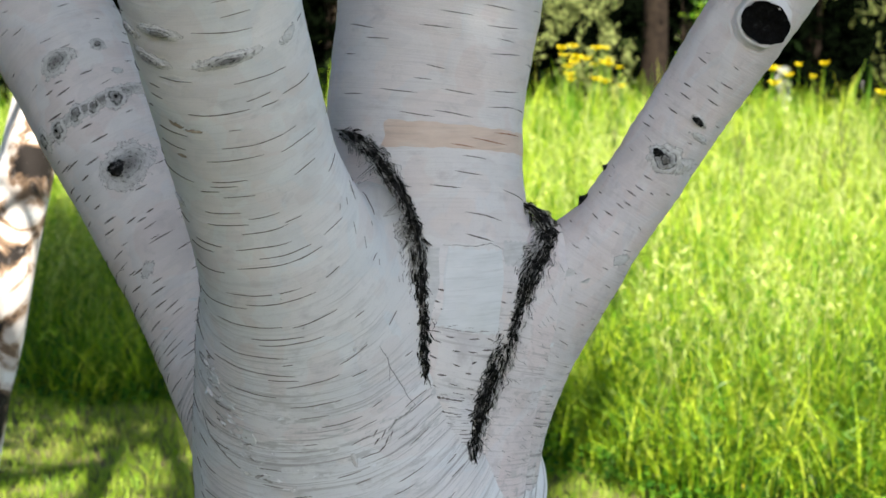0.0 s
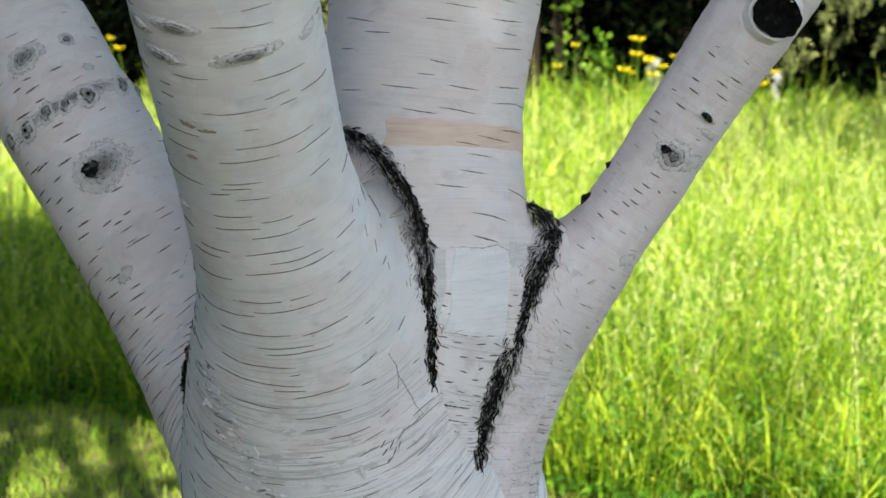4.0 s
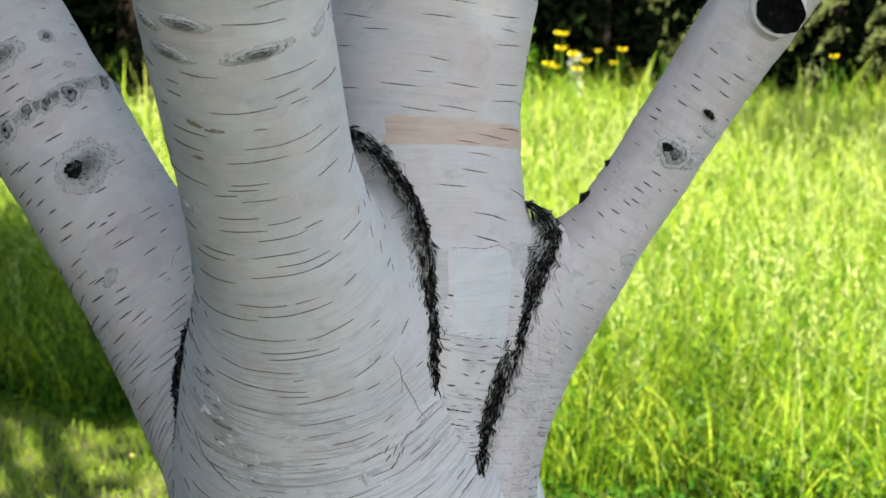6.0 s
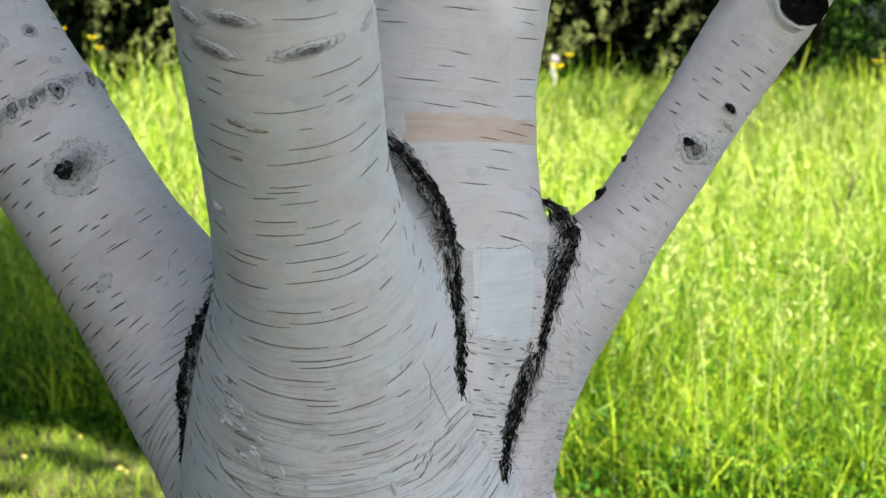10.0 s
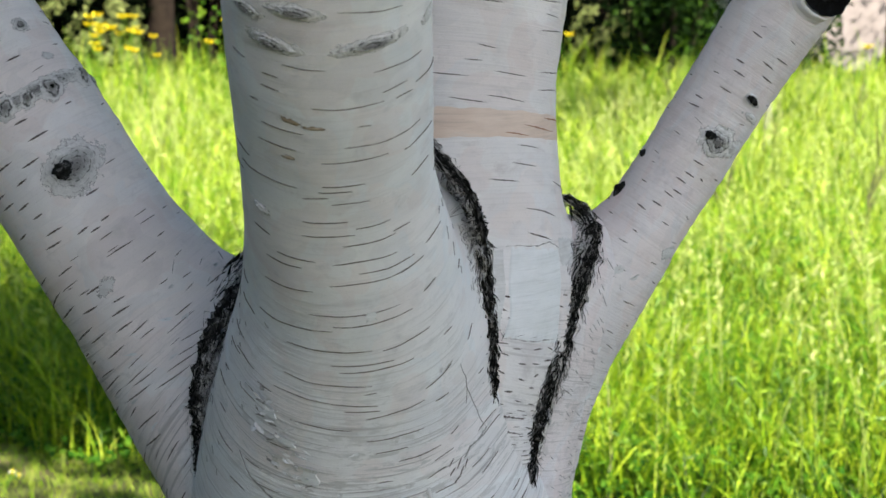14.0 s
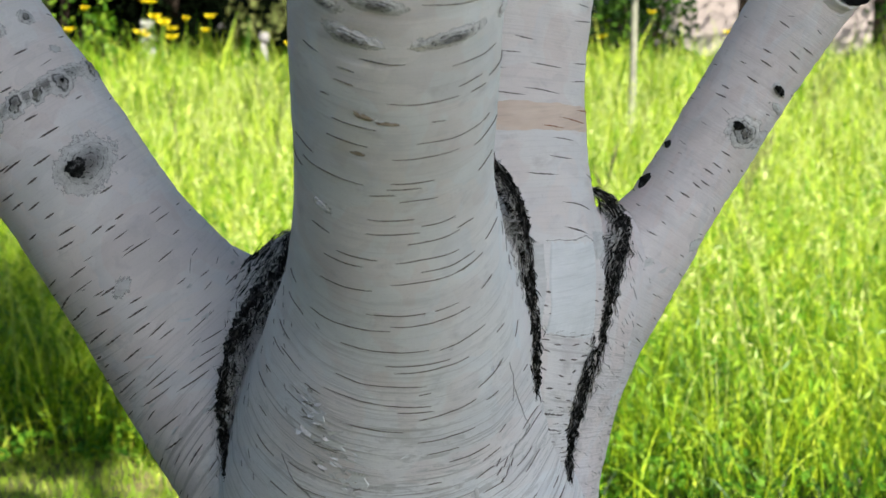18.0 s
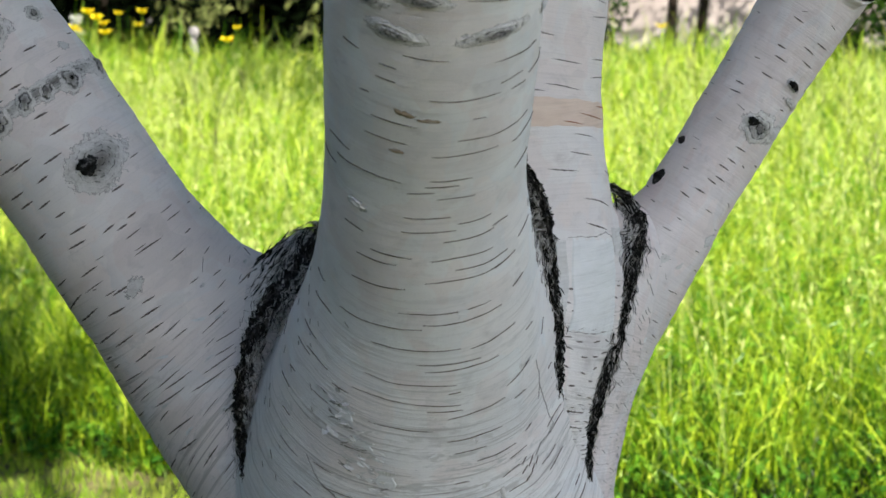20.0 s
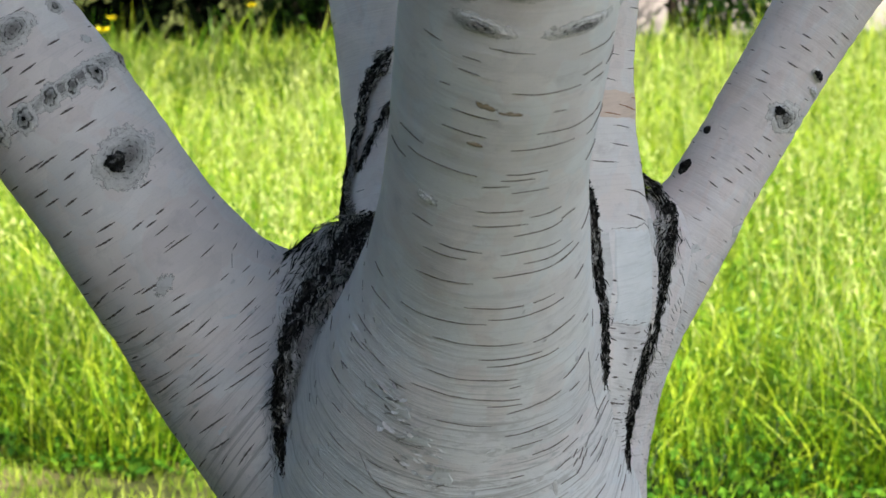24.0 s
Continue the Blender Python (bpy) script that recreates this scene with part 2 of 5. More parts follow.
# Near-black stops paint the shade inside the boughs, pale ones the lit sprays.
SHADE_NEEDLE = leafy("shade_dark_needle", [(0.1, (0.0005, 0.001, 0.0005)), (0.66, (0.0014, 0.0024, 0.001)), (0.74, (0.005, 0.010, 0.003)), (0.82, (0.05, 0.075, 0.018)), (0.95, (0.13, 0.165, 0.04))], 0.9, 0.05, spec=0.0, lump=1.8, lumpy=1.6, odd=0.25)
SPRAY = leafy("pale_spruce_growth", [(0.1, (0.0244, 0.0366, 0.00973)), (0.5, (0.13, 0.155, 0.0487)), (0.9, (0.276, 0.301, 0.105))], 0.8, 0.15, spec=0.05, lump=4.0)
BUSH = leafy("shrub_leaf", [(0.1, (0.00336, 0.0101, 0.00252)), (0.5, (0.0084, 0.0218, 0.0042)), (0.7, (0.042, 0.0924, 0.0101)), (0.9, (0.168, 0.286, 0.0252))], 0.8, 0.2, spec=0.03, lump=2.5, lumpy=1.0, odd=0.6)
WEED = leafy("weed_leaf", [(0.1, (0.012, 0.05, 0.002)), (0.5, (0.08, 0.19, 0.007)), (0.9, (0.27, 0.38, 0.035))], 0.45, 0.3)
CLOVER = leafy("clover_leaf", [(0.1, (0.008, 0.038, 0.003)), (0.5, (0.032, 0.11, 0.006)), (0.9, (0.12, 0.24, 0.016))], 0.7, 0.25, spec=0.1)
YELLOW = leafy("yellow_petal", [(0.1, (0.80, 0.62, 0.006)), (0.9, (0.88, 0.74, 0.02))], 0.5, 0.2)
WHITE = leafy("white_petal", [(0.1, (0.45, 0.45, 0.444)), (0.9, (0.51, 0.51, 0.492))], 0.5, 0.3)
DRY = plain("dry_stalk", [(0.3, (0.03, 0.03, 0.012)), (0.6, (0.08, 0.07, 0.03))], 30, 0.8, 0.001)
SOIL = plain("dry_thatch_ground", [(0.3, (0.035, 0.045, 0.012)), (0.5, (0.07, 0.075, 0.025)), (0.7, (0.20, 0.16, 0.08))], 3.0, 0.95, 0.004, 0.1)
BROWN = plain("brown_trunk_bark", [(0.3, (0.007, 0.005, 0.004)), (0.6, (0.025, 0.018, 0.012))], 14, 0.95, 0.006, 0.1)
STONE = plain("pale_wall_plaster", [(0.3, (0.22, 0.187, 0.171)), (0.6, (0.286, 0.248, 0.231)), (0.8, (0.33, 0.297, 0.281))], 1.2, 0.85, 0.002)
SAPLING = plain("grey_sapling_bark", [(0.3, (0.121, 0.121, 0.088)), (0.6, (0.231, 0.231, 0.176))], 20, 0.8, 0.002, 0.2)
ROOF = plain("dark_roof", [(0.3, (0.06, 0.05, 0.05)), (0.6, (0.12, 0.10, 0.09))], 2.0, 0.7, 0.004)


def blotched_bark():
    """White birch bark with black and brown blotches."""
    m, ns, ls, b = material("blotched_birch_bark", 0.6, 0.25)
    v = coords(ns, ls, "Object", (1, 1, 0.8))
    n1 = noise_tex(ns, ls, v, 9, 5, 0.6, 0.6)
    n2 = noise_tex(ns, ls, v, 60, 4, 0.6)
    c = ramp(ns, ls, n1, [(0.40, (0.02, 0.016, 0.014)), (0.445, (0.26, 0.17, 0.11)), (0.48, (0.62, 0.54, 0.48)), (0.58, (0.80, 0.78, 0.75))])
    c = mixed(ns, ls, ramp(ns, ls, n2, [(0.3, (0.5, 0.5, 0.5)), (0.42, (0, 0, 0))]), c, (0.3, 0.26, 0.24))
    ls.new(c, b.inputs["Base Color"])
    bumped(ns, ls, b, [(n1, 0.6, 0.01), (n2, 0.5, 0.002)])
    return m


def seam_bark():
    """Black cracked bark of a fork: grey fibres run along it and it frays out into the white bark."""
    m, ns, ls, b = material("black_seam_bark", 0.9, 0.1)
    at = ns.new("ShaderNodeAttribute")
    at.attribute_name = "seam"
    mp = ns.new("ShaderNodeMapping")
    mp.inputs["Scale"].default_value = (45, 480, 0)
    ls.new(at.outputs["Vector"], mp.inputs["Vector"])
    fibre = noise_tex(ns, ls, mp.outputs[0], 1.0, 4, 0.6, 0.5)
    mp = ns.new("ShaderNodeMapping")
    mp.inputs["Scale"].default_value = (40, 90, 0)
    ls.new(at.outputs["Vector"], mp.inputs["Vector"])
    broad = noise_tex(ns, ls, mp.outputs[0], 1.0, 4, 0.6, 0.3)
    grit = noise_tex(ns, ls, coords(ns, ls, "Object", (1, 1, 1)), 520, 4, 0.7)
    flake = noise_tex(ns, ls, coords(ns, ls, "Object", (1, 1, 0.6)), 170, 4, 0.6, 0.8)
    sep = ns.new("ShaderNodeSeparateXYZ")
    ls.new(at.outputs["Vector"], sep.inputs[0])
    total = sep.outputs[2]
    for src, k in ((fibre, 4.2), (broad, 2.4)):
        a = ns.new("ShaderNodeMath")
        a.operation = "MULTIPLY_ADD"
        ls.new(src, a.inputs[0])
        a.inputs[1].default_value = k
        ls.new(total, a.inputs[2])
        total = a.outputs[0]
    half = ns.new("ShaderNodeMath")
    half.operation = "MULTIPLY"
    ls.new(total, half.inputs[0])
    half.inputs[1].default_value = 0.2
    black = ramp(ns, ls, flake, [(0.44, (0.005, 0.005, 0.005)), (0.54, (0.03, 0.028, 0.028)), (0.65, (0.11, 0.105, 0.10)), (0.76, (0.32, 0.31, 0.30))])
    black = mixed(ns, ls, ramp(ns, ls, fibre, [(0.56, (0, 0, 0)), (0.70, (0.45, 0.45, 0.45))]), black, (0.20, 0.19, 0.185))
    grey = ramp(ns, ls, grit, [(0.35, (0.16, 0.155, 0.15)), (0.6, (0.52, 0.51, 0.50))])
    c = mixed(ns, ls, ramp(ns, ls, half.outputs[0], [(0.77, (0, 0, 0)), (0.80, (1, 1, 1))]), black, grey)
    ls.new(c, b.inputs["Base Color"])
    bumped(ns, ls, b, [(flake, 0.9, 0.004), (fibre, 0.8, 0.002), (grit, 0.5, 0.001)])
    torn(ns, ls, b, half.outputs[0], (), 0.850, 0.862)
    return m


OLDBARK = blotched_bark()
FORKBARK = seam_bark()
# Near black, for the shade on the ground under the far trees.
SHADE_GROUND = plain("shade_dark_ground", [(0.3, (0.004, 0.005, 0.003)), (0.55, (0.010, 0.011, 0.006)), (0.75, (0.025, 0.02, 0.012))], 4.0, 0.95, 0.01, 0.05)


# ---- mesh helpers ----
def mesh_of(name, verts, faces, mat, smooth=True):
    """A mesh from an array of corners and an array (or list of arrays) of faces."""
    faces = [np.asarray(f, dtype=np.int32) for f in (faces if isinstance(faces, list) else [faces])]
    me = bpy.data.meshes.new(name)
    me.vertices.add(len(verts))
    me.vertices.foreach_set("co", np.asarray(verts, dtype=np.float32).ravel())
    loops = np.concatenate([f.ravel() for f in faces])
    sizes = np.concatenate([np.full(len(f), f.shape[1], dtype=np.int32) for f in faces])
    me.loops.add(len(loops))
    me.loops.foreach_set("vertex_index", loops)
    me.polygons.add(len(sizes))
    me.polygons.foreach_set("loop_start", np.r_[0, np.cumsum(sizes)[:-1]].astype(np.int32))
    me.polygons.foreach_set("loop_total", sizes)
    me.update(calc_edges=True)
    me.polygons.foreach_set("use_smooth", np.full(len(sizes), smooth))
    me.materials.append(mat)
    return me


def child(name, me, parent, label=""):
    ob = new(name, me)
    ob.parent = parent
    return tagged(ob, label)


def grid_faces(rows, cols, closed):
    i = np.arange(rows - 1)[:, None] * cols
    j = np.arange(cols if closed else cols - 1)[None]
    k = (j + 1) % cols
    return np.stack([i + j, i + k, i + k + cols, i + j + cols], -1).reshape(-1, 4)


def joined(sets):
    verts, quads, tris, at = [], [], [], 0
    for v, f in sets:
        verts.append(v)
        for q in f:
            (quads if q.shape[1] == 4 else tris).append(q + at)
        at += len(v)
    return np.vstack(verts), [np.vstack(k) for k in (quads, tris) if k]


def unit(v):
    return v / np.maximum(np.linalg.norm(v, axis=-1, keepdims=True), 1e-9)


def wobble(p, scale, seed=0.0):
    """Smooth noise for arrays of places, about -1 to 1."""
    q = p * scale + seed
    a = np.sin(q[..., 0] * 1.7 + 1.3 * np.sin(q[..., 1] * 1.1 + seed)) * np.cos(q[..., 2] * 1.3 + 0.7 * np.sin(q[..., 0] * 0.9))
    b = np.sin(q[..., 1] * 2.9 + q[..., 2] * 1.9 + 1.7 * np.sin(q[..., 0] * 2.3 + seed))
    return 0.6 * a + 0.4 * b


def spline(nodes, count):
    """Catmull-Rom through rows of x, y, z, radius, evenly stepped."""
    n = np.array(nodes, float)
    p = np.vstack([2 * n[0] - n[1], n, 2 * n[-1] - n[-2]])
    out = []
    for k in range(1, len(p) - 2):
        t = np.linspace(0, 1, 40, endpoint=k == len(p) - 3)[:, None]
        # centripetal tangents
        d0, d1, d2 = [max(np.linalg.norm(p[k + i, :3] - p[k + i - 1, :3]), 1e-6) for i in (0, 1, 2)]
        m1 = ((p[k] - p[k - 1]) / d0 * d1 + (p[k + 1] - p[k])) / 2
        m2 = ((p[k + 2] - p[k + 1]) / d2 * d1 + (p[k + 1] - p[k])) / 2
        h = (2 * t**3 - 3 * t**2 + 1, t**3 - 2 * t**2 + t, -2 * t**3 + 3 * t**2, t**3 - t**2)
        out.append(h[0] * p[k] + h[1] * m1 + h[2] * p[k + 1] + h[3] * m2)
    out = np.vstack(out)
    s = np.r_[0, np.cumsum(np.linalg.norm(np.diff(out[:, :3], axis=0), axis=1))]
    e = np.linspace(0, s[-1], count)
    return np.stack([np.interp(e, s, out[:, c]) for c in range(4)], 1), e


# ---- the birch: five stems from one low trunk ----
AXES = {  # x, y, z, radius
    "trunk": [(-0.06, 0.13, -0.05, 0.25), (-0.06, 0.13, 0.12, 0.215), (-0.06, 0.13, 0.5, 0.19), (-0.07, 0.13, 0.85, 0.178), (-0.065, 0.125, 1.0, 0.158), (-0.06, 0.13, 1.1, 0.12)],
    "front": [(-0.045, 0.17, 1.0, 0.172), (-0.082, 0.093, 1.1, 0.15), (-0.089, 0.0255, 1.2, 0.119), (-0.085, -0.041, 1.3, 0.094), (-0.095, -0.115, 1.4, 0.0765), (-0.1, -0.18, 1.5, 0.0765), (-0.101, -0.238, 1.6, 0.0775),
              (-0.1, -0.38, 1.9, 0.075), (0.02, -0.56, 2.6, 0.064), (0.32, -0.68, 3.6, 0.05), (0.6, -0.72, 6.6, 0.016)],
    "left": [(-0.06, 0.16, 1.0, 0.16), (-0.142, 0.178, 1.1, 0.13), (-0.246, 0.222, 1.2, 0.094), (-0.325, 0.23, 1.3, 0.076), (-0.392, 0.242, 1.4, 0.0755), (-0.467, 0.275, 1.5, 0.076), (-0.543, 0.318, 1.6, 0.076),
             (-0.77, 0.45, 1.9, 0.072), (-1.12, 0.68, 2.5, 0.06), (-1.45, 0.9, 3.5, 0.046), (-1.6, 1.0, 6.4, 0.014)],
    "middle": [(-0.055, 0.105, 1.05, 0.135), (-0.05, 0.105, 1.14, 0.133), (-0.03, 0.105, 1.21, 0.126), (-0.013, 0.105, 1.25, 0.12), (0.0, 0.109, 1.31, 0.107), (-0.004, 0.127, 1.42, 0.1005), (0.01, 0.154, 1.6, 0.105), (0.04, 0.21, 1.9, 0.1), (0.1, 0.3, 2.6, 0.085), (0.15, 0.36, 4.0, 0.06), (0.16, 0.36, 8.0, 0.016)],
    "right": [(0.045, 0.132, 1.0, 0.053), (0.066, 0.137, 1.1, 0.0495), (0.1, 0.149, 1.2, 0.0485), (0.162, 0.15, 1.3, 0.042), (0.227, 0.159, 1.4, 0.039), (0.29, 0.16, 1.5, 0.0425), (0.355, 0.159, 1.6, 0.045),
              (0.5, 0.18, 1.85, 0.04), (0.8, 0.26, 2.5, 0.033), (1.05, 0.34, 3.3, 0.028), (1.35, 0.45, 6.2, 0.01)],
    "saddle": [(-0.10, 0.15, 1.08, 0.11), (-0.135, 0.165, 1.17, 0.093), (-0.150, 0.172, 1.235, 0.073), (-0.146, 0.178, 1.285, 0.044), (-0.142, 0.185, 1.31, 0.018)],
    "web": [(0.045, 0.11, 1.08, 0.058), (0.073, 0.113, 1.2, 0.05), (0.098, 0.116, 1.262, 0.042), (0.119, 0.128, 1.306, 0.032), (0.126, 0.143, 1.333, 0.014)],
    "rear": [(-0.03, 0.26, 1.05, 0.10), (-0.046, 0.33, 1.18, 0.098), (-0.047, 0.365, 1.28, 0.076), (-0.05, 0.4, 1.37, 0.062), (-0.065, 0.44, 1.52, 0.058), (-0.12, 0.58, 1.9, 0.056), (-0.22, 0.8, 2.6, 0.046), (-0.45, 1.1, 6.0, 0.014)],
}
FLANK = [(-0.045, 0.06, 1.43, 0.012), (-0.03, 0.05, 1.40, 0.027), (-0.012, 0.045, 1.35, 0.044), (-0.016, 0.05, 1.28, 0.060), (-0.026, 0.06, 1.2, 0.075), (-0.04, 0.08, 1.1, 0.098)]  # the front stem's swollen side, against the middle stem
SOFT = {"trunk": 0.07}  # width of the fillet where a stem meets the trunk; stems meet one another in tight seams
SEAM = 0.016
CHAIN = {k: spline(v, 260)[0] for k, v in AXES.items()}
FINE = {k: (lambda c: c[c[:, 2] < 2.0])(spline(v, 1400)[0])[::4] for k, v in AXES.items()}


def depth_in(p, key):
    """Signed distance from places to a stem's skin."""
    c = FINE[key] if p[:, 2].min() < 1.65 else CHAIN[key]
    best = np.full(len(p), 9.0)
    for k in range(len(c)):
        best = np.minimum(best, np.linalg.norm(p - c[k, :3], axis=1) - c[k, 3])
    if key == "front":
        side = np.full(len(p), 9.0)
        for q in spline(FLANK, 40)[0]:
            side = np.minimum(side, np.linalg.norm(p - q[:3], axis=1) - q[3])
        best = np.minimum(best, side) - np.maximum(0.045 - np.abs(best - side), 0) ** 2 / 0.18
    return best


class Stem:
    """A round stem as a net of rings; keeps its net to lay marks on."""

    def __init__(self, key, low, high, step, around):
        axis, length = spline(AXES[key], 1200)
        keep = (axis[:, 2] >= low) & (axis[:, 2] <= high)
        axis, length = axis[keep], length[keep]
        count = max(3, int((length[-1] - length[0]) / step))
        e = np.linspace(length[0], length[-1], count)
        axis = np.stack([np.interp(e, length, axis[:, c]) for c in range(4)], 1)
        along = unit(np.gradient(axis[:, :3], axis=0))
        front = np.array([0.0, -1.0, 0.0]) - along * (along @ np.array([0.0, -1.0, 0.0]))[:, None]
        front = unit(front)
        side = np.cross(front, along)
        ang = np.linspace(-math.pi, math.pi, around, endpoint=False)
        out = front[:, None] * np.cos(ang)[None, :, None] - side[:, None] * np.sin(ang)[None, :, None]
        p = axis[:, None, :3] + out * axis[:, None, 3:4]
        flat, way = p.reshape(-1, 3), out.reshape(-1, 3)
        for _ in range((6 if key == "front" else 1) if low < 1.6 else 0):
            flat = flat - way * depth_in(flat, key)[:, None]
        push = np.zeros(len(flat))
        for other in AXES:
            if other == key or low > 1.6:
                continue
            k = SOFT["trunk"] if "trunk" in (key, other) else 0.045 if "saddle" in (key, other) else 0.03 if "web" in (key, other) else SEAM
            d = depth_in(flat, other)
            push = np.maximum(push, np.maximum(k - np.abs(d), 0) ** 2 / (4 * k))
        push += 0.0016 * wobble(flat, 16, 3.1) + 0.0007 * wobble(flat, 55, 1.7)
        flat = flat + way * push[:, None]
        self.key, self.net, self.out, self.ang, self.e, self.axis = key, flat.reshape(count, around, 3), out, ang, e, axis
        r = 0.08
        self.bark = np.stack([np.cos(ang)[None] * r + 0 * e[:, None], np.sin(ang)[None] * r + 0 * e[:, None], e[:, None] + 0 * ang[None]], -1) + sum(map(ord, key)) % 17 * 0.37

    def mesh(self, name, mat):
        me = mesh_of(name, self.net.reshape(-1, 3), grid_faces(*self.net.shape[:2], True)[:, ::-1], mat)
        a = me.attributes.new("bark", "FLOAT_VECTOR", "POINT")
        a.data.foreach_set("vector", self.bark.reshape(-1, 3).astype(np.float32).ravel())
        # old creased bark low on the tree and towards the forks
        z = self.net[..., 2].ravel()
        a = me.attributes.new("rough", "FLOAT", "POINT")
        a.data.foreach_set("value", np.clip((1.33 + 0.04 * np.sin(self.bark[..., 0].ravel() * 60) - z) / 0.16, 0.12, 1).astype(np.float32))
        return me

    def find(self, p):
        """Ring and spoke, as fractions, of the skin nearest to a place."""
        d = np.linalg.norm(self.net - np.asarray(p), axis=2)
        return np.unravel_index(d.argmin(), d.shape)

    def at(self, i, j, lift):
        """Places on the skin at fractional rings and spokes, lifted off it."""
        rows, cols = self.net.shape[:2]
        i = np.clip(np.asarray(i, float), 0, rows - 1.001)
        j = np.asarray(j, float) % cols
        a, b = i.astype(int), j.astype(int) % cols
        u, v = (i - a)[..., None], (j - np.floor(j))[..., None]
        c = (b + 1) % cols
        mix = lambda n: n[a, b] * (1 - u) * (1 - v) + n[a + 1, b] * u * (1 - v) + n[a, c] * (1 - u) * v + n[a + 1, c] * u * v
        return mix(self.net) + unit(mix(self.out)) * np.asarray(lift)[..., None]

    def steps(self, i):
        """Metres per ring and per spoke at a ring."""
        i = int(np.clip(i, 1, len(self.e) - 2))
        return self.e[1] - self.e[0], 2 * math.pi * self.axis[i, 3] / len(self.ang)


LOW, HIGH = 0.95, 1.72
STEMS = {
    "front": Stem("front", 1.0, HIGH, 0.0035, 150),
    "left": Stem("left", 1.0, HIGH, 0.004, 130),
    "middle": Stem("middle", 1.0531, HIGH, 0.004, 150),
    "right": Stem("right", 1.0, HIGH, 0.004, 90),
    "rear": Stem("rear", 1.05, HIGH, 0.005, 80),
}
SADDLE = Stem("saddle", 1.08, 1.315, 0.003, 90)
WEB = Stem("web", 1.08, 1.335, 0.003, 80)
birch = new("birch_tree")
tagged(birch, "white birch with five pale stems and black ridges in the forks", "tree")
trunk_net = Stem("trunk", -0.05, 1.1, 0.012, 110)
STEM_OB = {"trunk": child("trunk", trunk_net.mesh("trunk", ROSEBARK), birch)}
NETS = {**STEMS, "saddle": SADDLE, "web": WEB, "trunk": trunk_net}
child("fork_saddle", SADDLE.mesh("fork_saddle", ROSEBARK), birch)
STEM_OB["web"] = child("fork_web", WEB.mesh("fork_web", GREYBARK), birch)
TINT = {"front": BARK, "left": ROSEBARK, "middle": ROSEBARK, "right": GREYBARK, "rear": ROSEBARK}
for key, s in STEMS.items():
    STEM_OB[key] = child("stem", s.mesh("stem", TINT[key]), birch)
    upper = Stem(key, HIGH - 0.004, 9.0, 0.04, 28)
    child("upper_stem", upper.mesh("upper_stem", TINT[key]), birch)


# ---- marks on the bark ----
def paper(name, stops, scale=30):
    m, ns, ls, b = material(name, 0.6, 0.25)
    v = coords(ns, ls, "Object", (1, 1, 3))
    n1 = noise_tex(ns, ls, v, scale, 5, 0.6)
    n2 = noise_tex(ns, ls, coords(ns, ls, "Object", (20, 20, 420)), 1.0, 4, 0.6)
    c = ramp(ns, ls, n1, stops)
    c = mixed(ns, ls, ramp(ns, ls, n2, [(0.3, (0.4, 0.4, 0.4)), (0.5, (0, 0, 0))]), c, tuple(0.7 * k for k in stops[0][1]))
    ls.new(c, b.inputs["Base Color"])
    bumped(ns, ls, b, [(n1, 0.3, 0.002), (n2, 0.5, 0.0008)])
    at = ns.new("ShaderNodeAttribute")
    at.attribute_name = "ring"
    sep = ns.new("ShaderNodeSeparateXYZ")
    ls.new(at.outputs["Vector"], sep.inputs[0])
    flat = coords(ns, ls, "Object", (1, 1, 1))
    torn(ns, ls, b, sep.outputs[1], ((noise_tex(ns, ls, flat, 330, 4, 0.65), 0.8), (noise_tex(ns, ls, flat, 110, 3, 0.6), 0.8)), 1.3, 1.42)
    return m


TAN = paper("fresh_tan_bark", [(0.35, (0.66, 0.52, 0.44)), (0.6, (0.72, 0.585, 0.50)), (0.75, (0.70, 0.61, 0.55))])
PALE = paper("pale_bluish_bark", [(0.35, (0.66, 0.67, 0.68)), (0.6, (0.725, 0.73, 0.745)), (0.75, (0.765, 0.765, 0.775))])
GREY = paper("grey_bark_patch", [(0.35, (0.54, 0.53, 0.53)), (0.6, (0.63, 0.62, 0.62)), (0.75, (0.69, 0.68, 0.68))], 60)
BARKBIT = paper("dark_inner_bark", [(0.35, (0.20, 0.19, 0.185)), (0.6, (0.34, 0.33, 0.32)), (0.75, (0.5, 0.49, 0.48))], 120)
SMEAR = paper("brown_smear", [(0.35, (0.24, 0.18, 0.12)), (0.6, (0.38, 0.31, 0.24)), (0.75, (0.5, 0.45, 0.4))], 90)

# millimetres up the stem, degrees round it, length and slant in millimetres
FRONT_HIGH = [(654, -57, 18, 0), (650, -32, 14, 0), (639, -33, 16, 0), (661, -12, 32, -1), (652, 44, 49, -4), (626, 69, 37, -2), (627, 11, 54, -2), (605, -28, 35, -1), (589, -33, 34, 0), (591, 33, 69, -2), (574, 59, 41, -1), (579, 13, 51, -1), (553, -46, 61, 2), (557, 5, 32, -1), (552, 0, 26, -1), (546, -12, 20, 2), (523, -8, 35, 0), (510, -7, 41, 0), (500, 17, 43, 0), (702, 26, 51, -6), (546, 58, 25, 1), (499, -53, 20, 0), (623, -46, 9, 1)]
